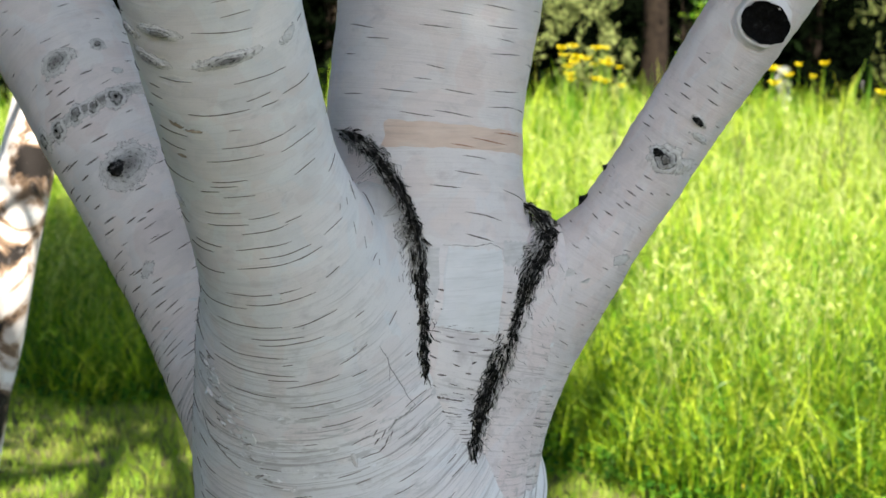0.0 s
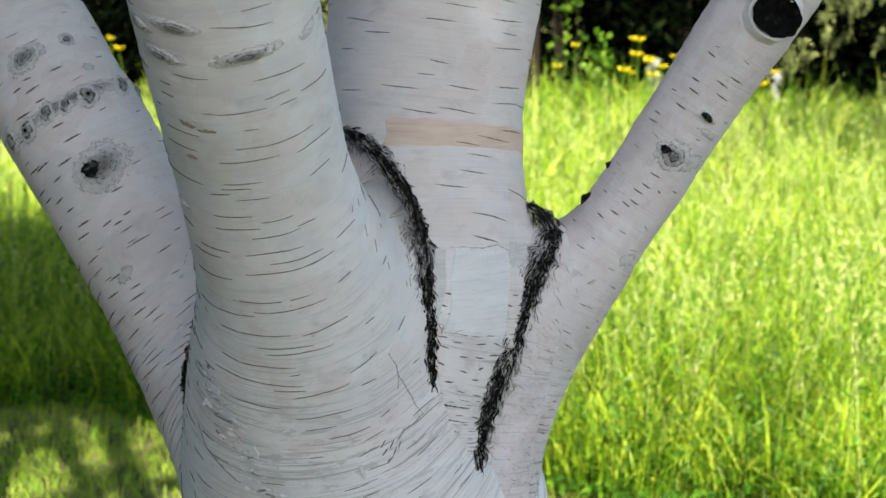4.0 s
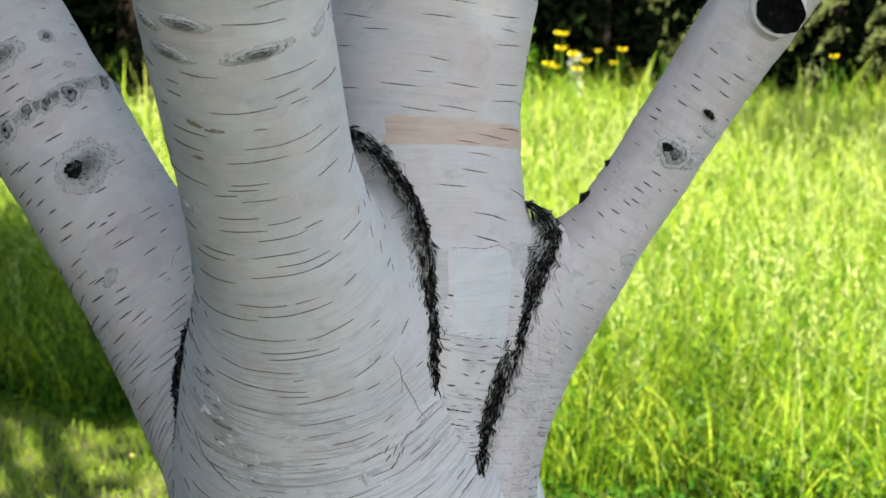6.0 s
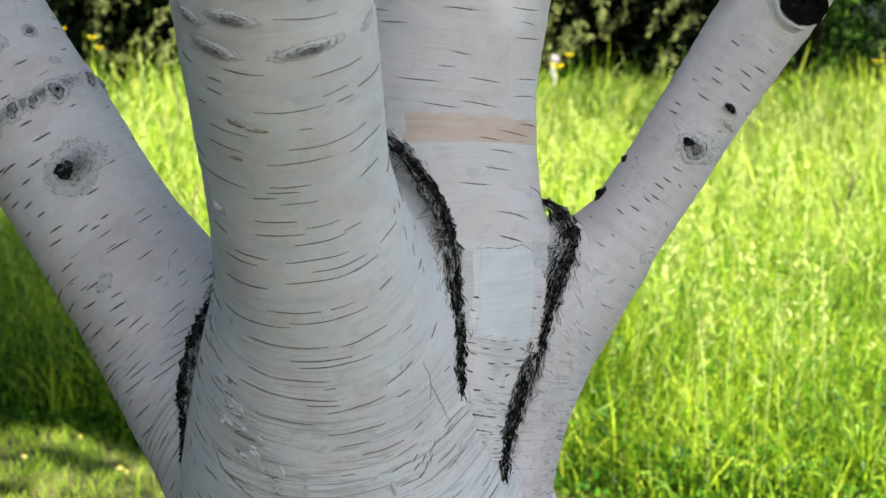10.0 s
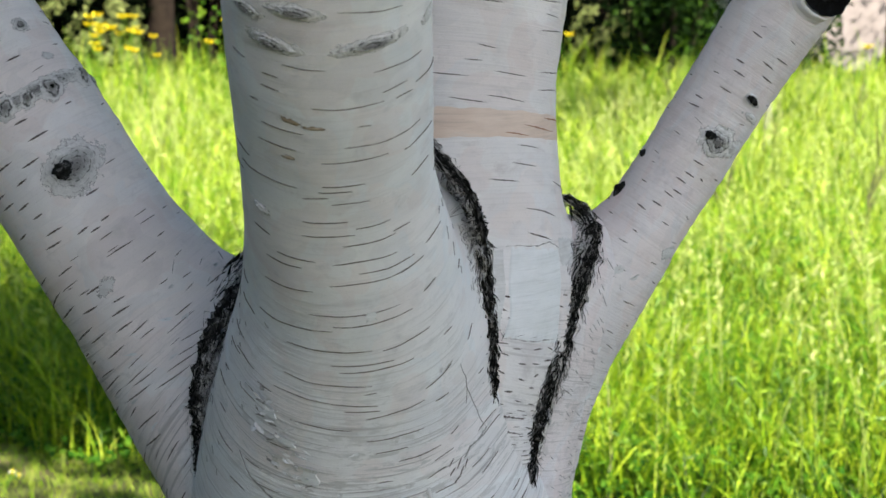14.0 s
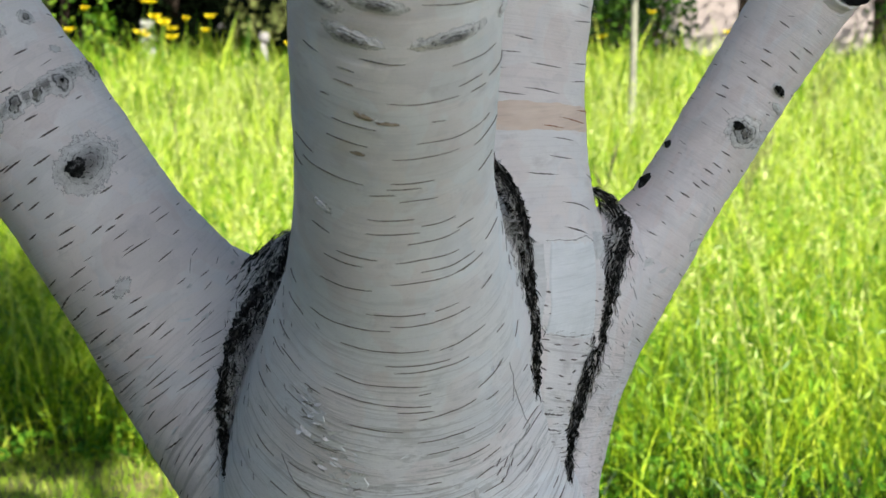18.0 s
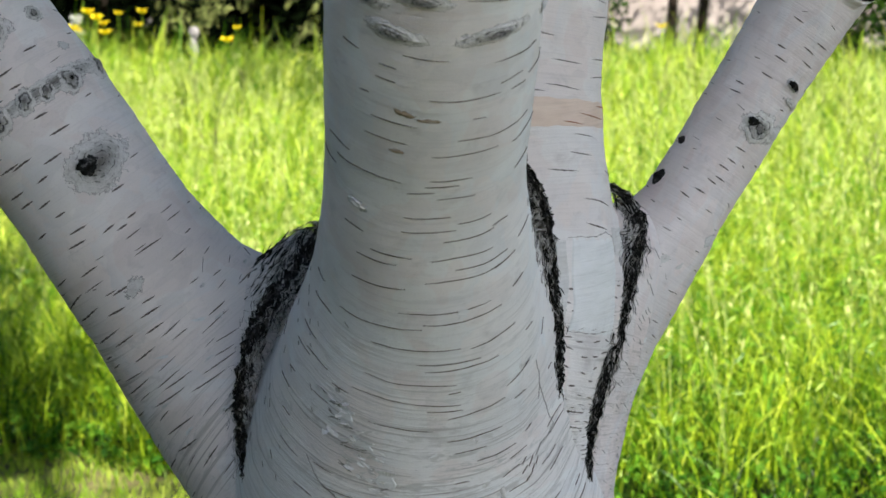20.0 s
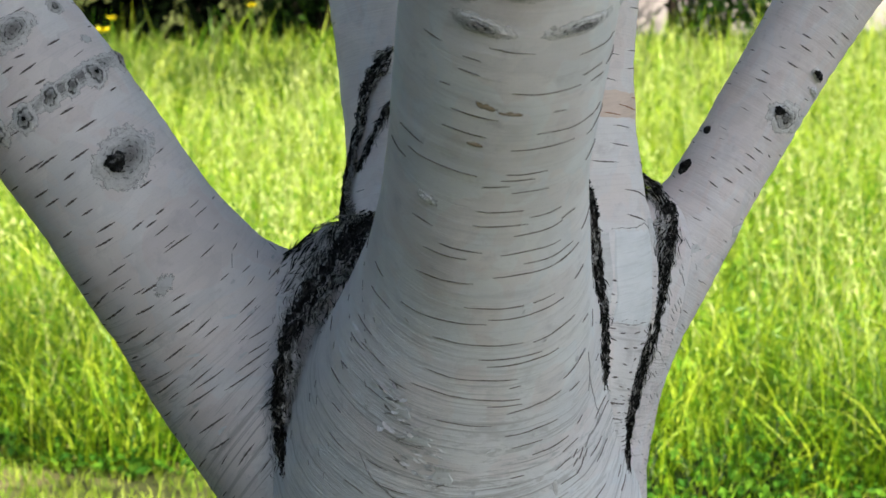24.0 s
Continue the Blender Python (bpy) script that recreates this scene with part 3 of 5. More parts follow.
FRONT_LOW = [(479, -38, 35, 2), (487, -29, 33, 0), (484, 12, 51, -2), (472, 24, 48, -3), (457, -38, 48, 7), (464, 15, 72, -3), (436, 0, 73, -2), (425, 10, 66, -3), (419, -36, 71, 6), (400, -15, 70, 0), (397, 27, 44, 1), (385, 3, 51, -1), (378, 11, 62, 0), (363, -13, 73, -2), (344, -23, 52, 1), (343, 2, 37, -2), (337, 6, 29, 0), (332, 22, 51, 6), (347, 46, 31, 5), (318, -12, 51, 0), (308, 22, 50, 1), (284, 32, 39, 1)]
MIDDLE = [(478, -32, 41, -3), (484, 14, 35, 1), (494, 55, 46, 4), (468, 60, 46, 4), (418, -3, 41, -2), (423, 32, 38, -1), (430, 64, 46, 5), (413, 63, 46, 4), (396, 9, 38, -3), (400, 30, 42, -3), (351, 45, 30, -3), (333, 41, 32, -4), (320, 27, 31, -4), (314, 78, 46, -8), (295, 49, 46, -6), (279, 45, 32, -5), (467, -19, 30, 0), (445, 17, 20, -2)]
MIDDLE_RUST = [(385, 70, 46, 0), (374, 55, 46, -4), (365, 37, 27, -3)]
LEFT_HIGH = [(593, -5, 13, -1), (596, 7, 10, -2), (590, 31, 15, 0), (584, 6, 19, 0), (569, -13, 22, -3), (570, 7, 12, -1), (540, 9, 15, -1), (523, 13, 22, -1), (508, -2, 20, 0), (521, -33, 25, -1), (518, -23, 25, 0), (517, -65, 23, -1), (500, -43, 25, 0), (489, -39, 20, 0), (481, -26, 16, 1), (499, -16, 14, 1), (460, -44, 16, 1), (467, -20, 12, 0), (448, -16, 20, -1), (438, -23, 21, -1), (434, 2, 14, 1), (428, 10, 12, 0), (432, 20, 11, 0), (459, 23, 15, 0)]
LEFT_LOW = [(398, -61, 46, 7), (306, -50, 46, 2), (276, -31, 46, -7), (247, -35, 46, -9), (229, -39, 35, -9), (284, -20, 36, -5), (383, -55, 46, 4), (359, -49, 46, 5), (386, -15, 24, -1), (343, -13, 21, -1), (357, -9, 23, -2), (328, -29, 30, 1), (374, -28, 23, -1), (262, 4, 36, -10), (256, -6, 40, -12), (284, 16, 24, -9), (270, 10, 20, -8)]
RIGHT = [(565, -19, 12, -1), (547, 16, 16, -1), (557, 30, 16, 0), (527, -12, 14, 0), (536, 27, 17, -1), (537, -19, 10, 0), (508, -15, 13, 0), (490, -41, 10, 0), (481, -40, 12, 1), (437, 8, 12, 1), (423, 6, 12, 0), (414, 1, 13, 0), (397, -3, 11, -1), (403, 5, 11, 0), (384, -10, 12, 0), (374, -25, 11, -1), (433, 51, 8, 0), (425, 27, 5, -1)]


def lenticel(stem, s, a, length, slant, width, lift=0.0007):
    """One slit: a thin raised lens along the bark."""
    rows, cols = stem.net.shape[:2]
    i0 = s / (stem.e[1] - stem.e[0])
    up, across = stem.steps(i0)
    j0 = (a + 180) / 360 * cols
    k = 9
    t = np.linspace(-0.5, 0.5, k)
    j = j0 + t * length / across
    bow = 0.007 * length * np.sin(t * 5 + s * 900)
    i = i0 + (t * slant + bow) / up
    w = 0.5 * width * np.maximum(1 - np.abs(2 * t) ** 2.5, 0.03) * (1 + 0.25 * np.sin(t * 23 + a))
    v = np.concatenate([stem.at(i - w / up, j, np.full(k, -0.0003)), stem.at(i, j, np.full(k, lift)), stem.at(i + w / up, j, np.full(k, -0.0003))])
    q = np.arange(k - 1)
    f = np.concatenate([np.stack([q, q + 1, q + k + 1, q + k], 1), np.stack([q + k, q + k + 1, q + 2 * k + 1, q + 2 * k], 1)])
    return v, [f]


def lenticels(key, rows, width, mat, extra=(), label="", lift=0.0007, single=0):
    stem = NETS[key]
    sets = [lenticel(stem, s / 1000, a, ln / 1000, d / 1000, width, lift) for s, a, ln, d in rows]
    sets += [lenticel(stem, *e) for e in extra[:single]]
    for v, f in sets:
        child("lenticel", mesh_of("lenticel", v, f, mat), STEM_OB[key], label)
    if len(extra) > single:
        rest = [lenticel(stem, *e) for e in extra[single:]]
        tagged(child("bark_stippling", mesh_of("bark_stippling", *joined(rest), mat), STEM_OB[key], label), kind="stuff")


def strewn(rng, key, count, low, high, around, lengths, widths, taken=(), gap=0.009):
    """Slits strewn over a stretch of a stem, clear of those already there."""
    out, have = [], [(s / 1000, a) for s, a, *_ in taken]
    r = AXES[key][3][3]
    for _ in range(count * 30):
        if len(out) >= count:
            break
        s, a = rng.uniform(low, high), rng.uniform(*around)
        if all(abs(s - b) > gap or abs(radians(a - c)) * r > 3.3 * gap for b, c in have):
            have.append((s, a))
            out.append((s, a, rng.uniform(*lengths), rng.normal(0, 0.001), rng.uniform(*widths)))
    return out


rng = np.random.default_rng(3)
lenticels("front", FRONT_HIGH + FRONT_LOW, 0.0013, LENTICEL,
          strewn(rng, "front", 34, 0.30, 0.80, (-115, 115), (0.008, 0.035), (0.0006, 0.0012), FRONT_HIGH + FRONT_LOW)
          + strewn(rng, "front", 60, 0.12, 0.36, (-75, 85), (0.008, 0.03), (0.0006, 0.0012), FRONT_LOW)
          + strewn(rng, "front", 60, 0.30, 0.80, (115, 245), (0.02, 0.05), (0.001, 0.0016)), single=34)
lenticels("middle", MIDDLE, 0.0015, LENTICEL,
          strewn(rng, "middle", 26, 0.40, 0.66, (-80, 95), (0.012, 0.04), (0.001, 0.0016), MIDDLE)
          + strewn(rng, "middle", 230, 0.03, 0.25, (0, 80), (0.006, 0.016), (0.001, 0.0018), (), 0.005)
          + strewn(rng, "middle", 40, 0.20, 0.66, (100, 260), (0.02, 0.04), (0.001, 0.0016)), single=26)
lenticels("middle", MIDDLE_RUST, 0.0026, RUST, label="rust-brown slit marks", lift=0.0016)
lenticels("left", LEFT_HIGH + LEFT_LOW, 0.0025, LENTICEL,
          strewn(rng, "left", 70, 0.38, 0.80, (-110, 110), (0.006, 0.018), (0.0009, 0.0018), LEFT_HIGH)
          + strewn(rng, "left", 100, 0.08, 0.42, (-90, 50), (0.010, 0.036), (0.0012, 0.0024), LEFT_LOW), single=70)
lenticels("right", RIGHT, 0.0020, LENTICEL,
          strewn(rng, "right", 60, 0.28, 0.58, (-100, 110), (0.005, 0.012), (0.0008, 0.0015), RIGHT)
          + strewn(rng, "right", 130, 0.02, 0.30, (-100, 120), (0.006, 0.018), (0.0008, 0.0016)))


CREASE = dark_bark("grey_crease", (0.22, 0.21, 0.21), (0.34, 0.33, 0.32), (0.5, 0.49, 0.48), 200)


def strokes(rng, key, count, low, high, around, steep, size=1.0):
    """Short slanting creases on a flank."""
    return [(rng.uniform(low, high), rng.uniform(*around), ln, ln * rng.uniform(*steep), rng.uniform(0.0005, 0.0011)) for ln in size * rng.uniform(0.002, 0.006, count)]


lenticels("right", [], 0.001, CREASE, strokes(rng, "right", 105, 0.03, 0.31, (-70, 15), (-1.3, -0.5), 1.7), "slanting creases beside the fork")
lenticels("front", [], 0.001, CREASE, strokes(rng, "front", 14, 0.28, 0.50, (55, 102), (0.6, 2.6)) + strokes(rng, "front", 26, 0.16, 0.42, (-98, -50), (-1.6, -0.5)), "slanting creases beside the fork")
lenticels("left", [], 0.001, LENTICEL, strokes(rng, "left", 70, 0.10, 0.36, (20, 85), (0.3, 1.0), 2.2), "slanting creases beside the fork")
lenticels("web", [], 0.001, CREASE, strokes(rng, "web", 95, 0.02, 0.24, (0, 85), (-0.75, -0.25), 1.5), "slanting creases beside the fork")
lenticels("trunk", [], 0.001, LENTICEL, strewn(rng, "trunk", 130, 1.02, 1.14, (-5, 65), (0.005, 0.014), (0.001, 0.0017), (), 0.005))
lenticels("rear", [], 0.0016, LENTICEL, strewn(rng, "rear", 40, 0.10, 0.72, (-120, 120), (0.008, 0.03), (0.001, 0.0018)))


def polar(stem, s, a, hu, hv, tilt, profile, rings=14, spokes=40, ragged=0.16, seed=0.0):
    """A round patch that follows the bark; profile gives its lift from the place in it."""
    cols = stem.net.shape[1]
    i0, j0 = s / (stem.e[1] - stem.e[0]), (a + 180) / 360 * cols
    up, across = stem.steps(i0)
    rho, phi = np.meshgrid(np.linspace(0.02, 1, rings), np.linspace(0, 2 * math.pi, spokes, endpoint=False), indexing="ij")
    edge = 1 + ragged * (0.6 * np.sin(3 * phi + seed) + 0.5 * np.sin(7 * phi + 2.1 * seed) + 0.4 * np.sin(13 * phi + seed * 3.3))
    u, w = rho * edge * np.cos(phi) * hu, rho * edge * np.sin(phi) * hv
    c, d = math.cos(radians(tilt)), math.sin(radians(tilt))
    u, w = u * c - w * d, u * d + w * c
    lift = profile(rho, phi)
    v = stem.at(i0 + w / up, j0 + u / across, lift).reshape(-1, 3)
    f = grid_faces(rings, spokes, True)
    cap = np.arange(spokes)
    return np.vstack([v, v[:spokes].mean(0)]), [f, np.stack([cap, (cap + 1) % spokes, np.full(spokes, len(v))], 1)]


def with_rings(me, rings, seed, count=20, spokes=56):
    """Stores where the rings of a knot run, for its material."""
    rho, phi = np.meshgrid(np.linspace(0.02, 1, count), np.linspace(0, 2 * math.pi, spokes, endpoint=False), indexing="ij")
    wave = 0.5 + 0.5 * np.sin(rho * rings * 2 * math.pi + 0.9 * np.sin(2 * phi + seed) + 0.6 * np.sin(5 * phi + seed))
    data = np.stack([wave, rho, 0 * rho], -1).reshape(-1, 3)
    a = me.attributes.new("ring", "FLOAT_VECTOR", "POINT")
    a.data.foreach_set("vector", np.vstack([data, data[:1]]).astype(np.float32).ravel())
    return me


def ringed(height, rings, rough, seed, centre=1.0):
    def profile(rho, phi):
        waves = np.sin(rho * rings * 2 * math.pi + 0.9 * np.sin(2 * phi + seed) + 0.6 * np.sin(5 * phi + seed))
        grit = np.sin(phi * 17 + rho * 31 + seed) * np.sin(phi * 29 - rho * 23 + 2 * seed)
        body = height * (1 - rho**2) ** 3 * (centre + (1 - centre) * np.minimum(rho * 2.5, 1))
        return body + rough * (0.6 * waves + 0.7 * grit) * (1 - rho**2) ** 2 + 0.0003 - 0.0008 * rho**4
    return profile


def knot(key, s, a, hu, hv, tilt=0.0, height=0.003, rings=3, rough=0.0011, seed=1.0, mat=None, label="", name="knot", pupil=None, centre=1.0):
    stem = STEMS[key]
    me = mesh_of(name, *polar(stem, s / 1000, a, hu / 800, hv / 800, tilt, ringed(height, rings * 1.5, rough * 0.7, seed, centre), 20, 56, 0.06, seed), mat or SCAR)
    ob = child(name, with_rings(me, rings * 1.5, seed), STEM_OB[key], label)
    if pupil:
        ds, da, pu, pv = pupil
        child("hole", mesh_of("hole", *polar(stem, (s + ds) / 1000, a + da, pu / 1000, pv / 1000, tilt, lambda r, p: 0.0022 + height * (1.0 - 0.5 * r**2) + 0.0006 * np.sin(p * 9 + r * 20), 8, 28, 0.18, seed), RIDGE), ob, "black hollow of the knot")
    return ob


# left stem: a branch eye, a band of small knots, rings
knot("left", 486, 22, 36, 24, 8, 0.005, 5.0, 0.0013, 1.0, label="grey ringed branch eye", pupil=(2, -8, 9.5, 7.5))
for s, a, hu, hv, sd in ((552, 42, 15, 13, 2.0), (555, 80, 17, 12, 3.1), (553, 22, 11, 8, 4.0), (556, 6, 13, 10, 5.2), (555, -16, 15, 12, 6.0), (560, -38, 16, 11, 7.4), (556, 112, 18, 12, 8.0)):
    knot("left", s, a, hu, hv, sd * 9, 0.0035, 1.3, 0.0016, sd, label="small rough grey knot in a band", pupil=(0, 0, 2.2, 2.0) if sd in (2.0, 6.0) else None)
knot("left", 616, 14, 24, 15, 8, 0.0035, 4.0, 0.0012, 9.0, label="grey ringed branch eye")
knot("left", 617, 52, 10, 9, 0, 0.002, 2.0, 0.0008, 9.6, label="faint ring scar")
knot("left", 580, 56, 9, 6, 0, 0.0008, 1.0, 0.0005, 9.9, GREY, "faint grey blotch", "bark_patch")
knot("left", 382, -8, 14, 9, 20, 0.0007, 2.0, 0.0006, 2.7, GREY, "faint grey blotch", "bark_patch")
knot("left", 556, 30, 90, 9, 0, 0.0012, 4.0, 0.0008, 5.5, label="grey rough band across the bark", name="bark_band")
# front stem: oval scars
knot("front", 677, -30, 26, 7.5, -5, 0.0028, 3.0, 0.0012, 1.3, label="oval flaky branch scar", name="oval_scar")
knot("front", 677, 25, 33, 7, 3, 0.0028, 3.0, 0.0012, 2.3, label="oval flaky branch scar", name="oval_scar")
knot("front", 697, -46, 18, 7, -5, 0.0025, 3.0, 0.0012, 3.3, label="oval flaky branch scar", name="oval_scar")
knot("front", 705, -16, 24, 7, -4, 0.0025, 3.0, 0.0012, 4.3, label="oval flaky branch scar", name="oval_scar")
knot("front", 676, 70, 14, 7, 20, 0.0018, 2.0, 0.0008, 5.3, GREY, "faint oval scar", "oval_scar")
knot("front", 520, -52, 13, 5.5, -8, 0.0016, 2.0, 0.0009, 6.3, GREY, "faint oval scar", "oval_scar")
knot("front", 614, -22, 11, 3.4, -8, 0.0006, 1.0, 0.0003, 1.9, SMEAR, "brown stain", "stain")
knot("front", 611, -9, 14, 2.2, 0, 0.0006, 1.0, 0.0003, 3.9, SMEAR, "brown stain", "stain")
knot("front", 581, -25, 8, 2.4, 0, 0.0005, 1.0, 0.0003, 2.9, SMEAR, "brown stain", "stain")
knot("front", 241, 31, 3, 10, 2, 0.0012, 1.0, 0.0007, 6.1, GREY, "dark rough blemish", "blemish")
# right stem: knots, dark scabs and the stub
knot("right", 463, 14, 20, 17, 20, 0.0035, 2.6, 0.0013, 1.1, label="grey ringed knot", pupil=(2, -14, 5.0, 4.2))
knot("right", 466, 42, 17, 13, 30, 0.0012, 2.0, 0.0008, 2.2, GREY, "grey stained bark", "bark_patch")
knot("right", 513, 26, 11, 4.5, -14, 0.0035, 2.0, 0.0010, 3.0, label="small dark knot", pupil=(0, -4, 6.5, 3.2))
knot("right", 499, 38, 17, 5, -8, 0.0014, 2.0, 0.0006, 3.8, GREY, "wrinkled grey bark", "bark_patch")
knot("right", 418, -78, 5, 4, 0, 0.0028, 1.0, 0.0010, 4.1, RIDGE, "black scab on the bark", "scab")
knot("right", 378, -80, 7, 8, 0, 0.0038, 1.0, 0.0014, 5.1, RIDGE, "black scab on the bark", "scab")
knot("right", 352, 46, 12, 9, 30, 0.0009, 1.0, 0.0005, 6.5, GREY, "grey bark patch", "bark_patch")


def stub_rim(rho, phi):
    return 0.009 * np.exp(-((rho - 0.58) / 0.13) ** 2) - 0.006 * (rho < 0.45) - 0.0012 * rho**4 + 0.0008 * np.sin(5 * phi + 1) * rho + 0.0007 * np.sin(rho * 60 + np.sin(phi)) * (rho > 0.7)


stub = child("branch_stub", mesh_of("branch_stub", *polar(STEMS["right"], 0.629, 20, 0.040, 0.036, 0, stub_rim, 30, 64, 0.03, 1.0), ROSEBARK), STEM_OB["right"], "cut branch stub with a pale lip")
# a shallow disc, near black in place of the shade inside the stub
child("hole", mesh_of("hole", *polar(STEMS["right"], 0.630, 20.5, 0.0215, 0.0195, 0, lambda r, p: 0.0026 + 0.0078 * r**3 + 0.0005 * np.sin(p * 11 + r * 17), 12, 48, 0.05, 2.0), HOLLOW_DARK), stub, "near-black disc for the shaded hollow of the stub")


def sheet(key, s0, s1, a0, a1, mat, lift, label, ragged=0.0012, seed=1.0, curl=0.0):
    """A thin strip of outer bark that follows the stem."""
    stem = STEMS[key]
    cols, rows, wide = stem.net.shape[1], 10, 48
    t, w = np.meshgrid(np.linspace(0, 1, rows), np.linspace(0, 1, wide), indexing="ij")
    jag = ragged * (np.sin(w * 31 + seed) + 0.7 * np.sin(w * 73 + 2 * seed))
    side = 1.0 * np.sin(t * 9 + seed) * 0.8
    i = (s0 / 1000 + (s1 - s0) / 1000 * t + jag * (2 * t - 1)) / (stem.e[1] - stem.e[0])
    a = a0 + (a1 - a0) * w + side * (2 * w - 1)
    edge = np.minimum(np.minimum(t, 1 - t) * 2, np.minimum(w, 1 - w) * 6)
    h = np.where(edge <= 0, -0.0002, lift) + curl * np.maximum(t - 0.8, 0) * 5
    v = stem.at(i, (a + 180) / 360 * cols, h).reshape(-1, 3)
    return child("bark_strip", mesh_of("bark_strip", v, grid_faces(rows, wide, False), mat), STEM_OB[key], label)


sheet("middle", 360, 390, -9, 108, TAN, 0.0006, "fresh tan strip where bark peeled off", 0.0006, 1.0)
sheet("middle", 214, 273, 26, 61, PALE, 0.0009, "pale bluish strip of bark", 0.0008, 2.0)
sheet("middle", 216, 270, 16, 23, GREY, 0.0014, "grey flap of old bark", 0.0005, 3.0, 0.001)
sheet("middle", 262, 278, 62, 84, GREY, 0.0010, "grey flap of old bark", 0.0005, 4.0)
sheet("front", 262, 279, -19, -12, PALE, 0.0009, "peeling white flake of bark", 0.0004, 5.0, 0.003)
sheet("front", 309, 322, -39, -33, PALE, 0.0008, "peeling white flake of bark", 0.0004, 6.0, 0.002)
sheet("front", 292, 301, -30, -22, PALE, 0.0008, "peeling white flake of bark", 0.0004, 7.0, 0.002)
sheet("front", 428, 437, 6, 11, PALE, 0.0010, "peeling white flake of bark", 0.0003, 8.0, 0.001)


def flake(rng, key, s, a, hu, hv, tilt, mat):
    """A small torn piece of outer bark, lifted along one edge."""
    turn, seed = rng.uniform(0, 2 * math.pi), rng.uniform(0, 20)
    lift = rng.uniform(0.001, 0.0026)
    v, f = polar(STEMS[key], s, a, hu, hv, tilt, lambda r, p: 0.0003 + lift * r * (0.5 + 0.5 * np.cos(p - turn)) ** 2, 4, 18, 0.28, seed)
    child("bark_flake", mesh_of("bark_flake", v, f, mat), STEM_OB[key])


rng = np.random.default_rng(77)
for k in range(64):
    # torn paper on the old lower bark
    q = k / 64
    flake(rng, "front", 0.335 - 0.11 * q + rng.normal(0, 0.006), -46 + 38 * q + rng.normal(0, 5), rng.uniform(0.002, 0.007), rng.uniform(0.0008, 0.0022), rng.uniform(-25, 35), (GREY, BARKBIT, BARK, GREY)[k % 4])
for k in range(16):
    flake(rng, "front", rng.uniform(0.16, 0.42), rng.uniform(-60, 70), rng.uniform(0.002, 0.006), rng.uniform(0.001, 0.003), rng.uniform(-30, 30), (PALE, GREY)[k % 2])
for k in range(14):
    flake(rng, "right", rng.uniform(0.10, 0.32), rng.uniform(-50, 60), rng.uniform(0.003, 0.008), rng.uniform(0.0015, 0.004), rng.uniform(20, 60), (PALE, GREY)[k % 2])
for k in range(12):
    flake(rng, "left", rng.uniform(0.12, 0.40), rng.uniform(-40, 60), rng.uniform(0.003, 0.007), rng.uniform(0.0012, 0.003), rng.uniform(-40, 0), (PALE, GREY)[k % 2])


def crack(key, way, width, mat):
    """A dark split in the outer bark along millimetres up the stem and degrees round it, raised at its lips."""
    stem = STEMS[key]
    p = np.array(way, float)
    t, u = np.arange(len(p)), np.linspace(0, len(p) - 1, 12 * len(p))
    k = len(u)
    sa = np.interp(u, t, p[:, 0]) / 1000 + 0.0004 * np.sin(u * 4.0) + 0.0002 * np.sin(u * 13 + 1)
    an = np.interp(u, t, p[:, 1]) + 0.25 * np.sin(u * 5.0 + 2) + 0.1 * np.sin(u * 17)
    i, j = sa / (stem.e[1] - stem.e[0]), (an + 180) / 360 * stem.net.shape[1]
    line = stem.at(i, j, np.full(k, 0.0007))
    along = unit(np.gradient(line, axis=0))
    cross = unit(np.cross(along, line - stem.at(i, j, np.full(k, -0.01)))) * (0.5 * width * (0.35 + np.sin(np.linspace(0.15, 3.0, k))) * (1 + 0.4 * np.sin(u * 17)))[:, None]
    low = stem.at(i, j, np.full(k, -0.0004))
    v = np.concatenate([low - cross, line, low + cross])
    q = np.arange(k - 1)
    f = np.concatenate([np.stack([q, q + 1, q + k + 1, q + k], 1), np.stack([q + k, q + k + 1, q + 2 * k + 1, q + 2 * k], 1)])
    child("bark_crack", mesh_of("bark_crack", v, f, mat), STEM_OB[key], "dark split in the outer bark")


crack("front", [(341, 62), (327, 65), (313, 65), (296, 67), (282, 67), (260, 67)], 0.0014, CREASE)
crack("front", [(261, 67), (260, 62), (260, 55), (256, 50)], 0.0018, CREASE)
crack("front", [(262, -51), (250, -43), (239, -31), (232, -22)], 0.0016, CREASE)
lenticels("front", [(260, 44, 7, 6), (255, 47, 8, 7), (251, 43, 7, 5), (247, 47, 6, 6), (242, 44, 7, 3), (250, 50, 5, 5)], 0.0024, LENTICEL, label="dark nicks of a rough blemish")
crack("middle", [(163, 28), (159, 36), (157, 43), (158, 52)], 0.0014, LENTICEL)
crack("middle", [(148, 28), (145, 34), (142, 42), (141, 52)], 0.0014, LENTICEL)
crack("middle", [(272, 24), (273, 40), (275, 52), (272, 64)], 0.0010, CREASE)
crack("middle", [(214, 25), (215, 40), (218, 62)], 0.0009, CREASE)


# ---- black ridges where the stems meet ----
OPEN_SKIN = {}  # the part of each stem's skin that no other stem covers
for key, st in NETS.items():
    q = st.net.reshape(-1, 3)
    q = q[(q[:, 2] > 1.0) & (q[:, 2] < 1.55)]
    for other in AXES:
        if other != key:
            q = q[depth_in(q, other) > -0.004]
    OPEN_SKIN[key] = q


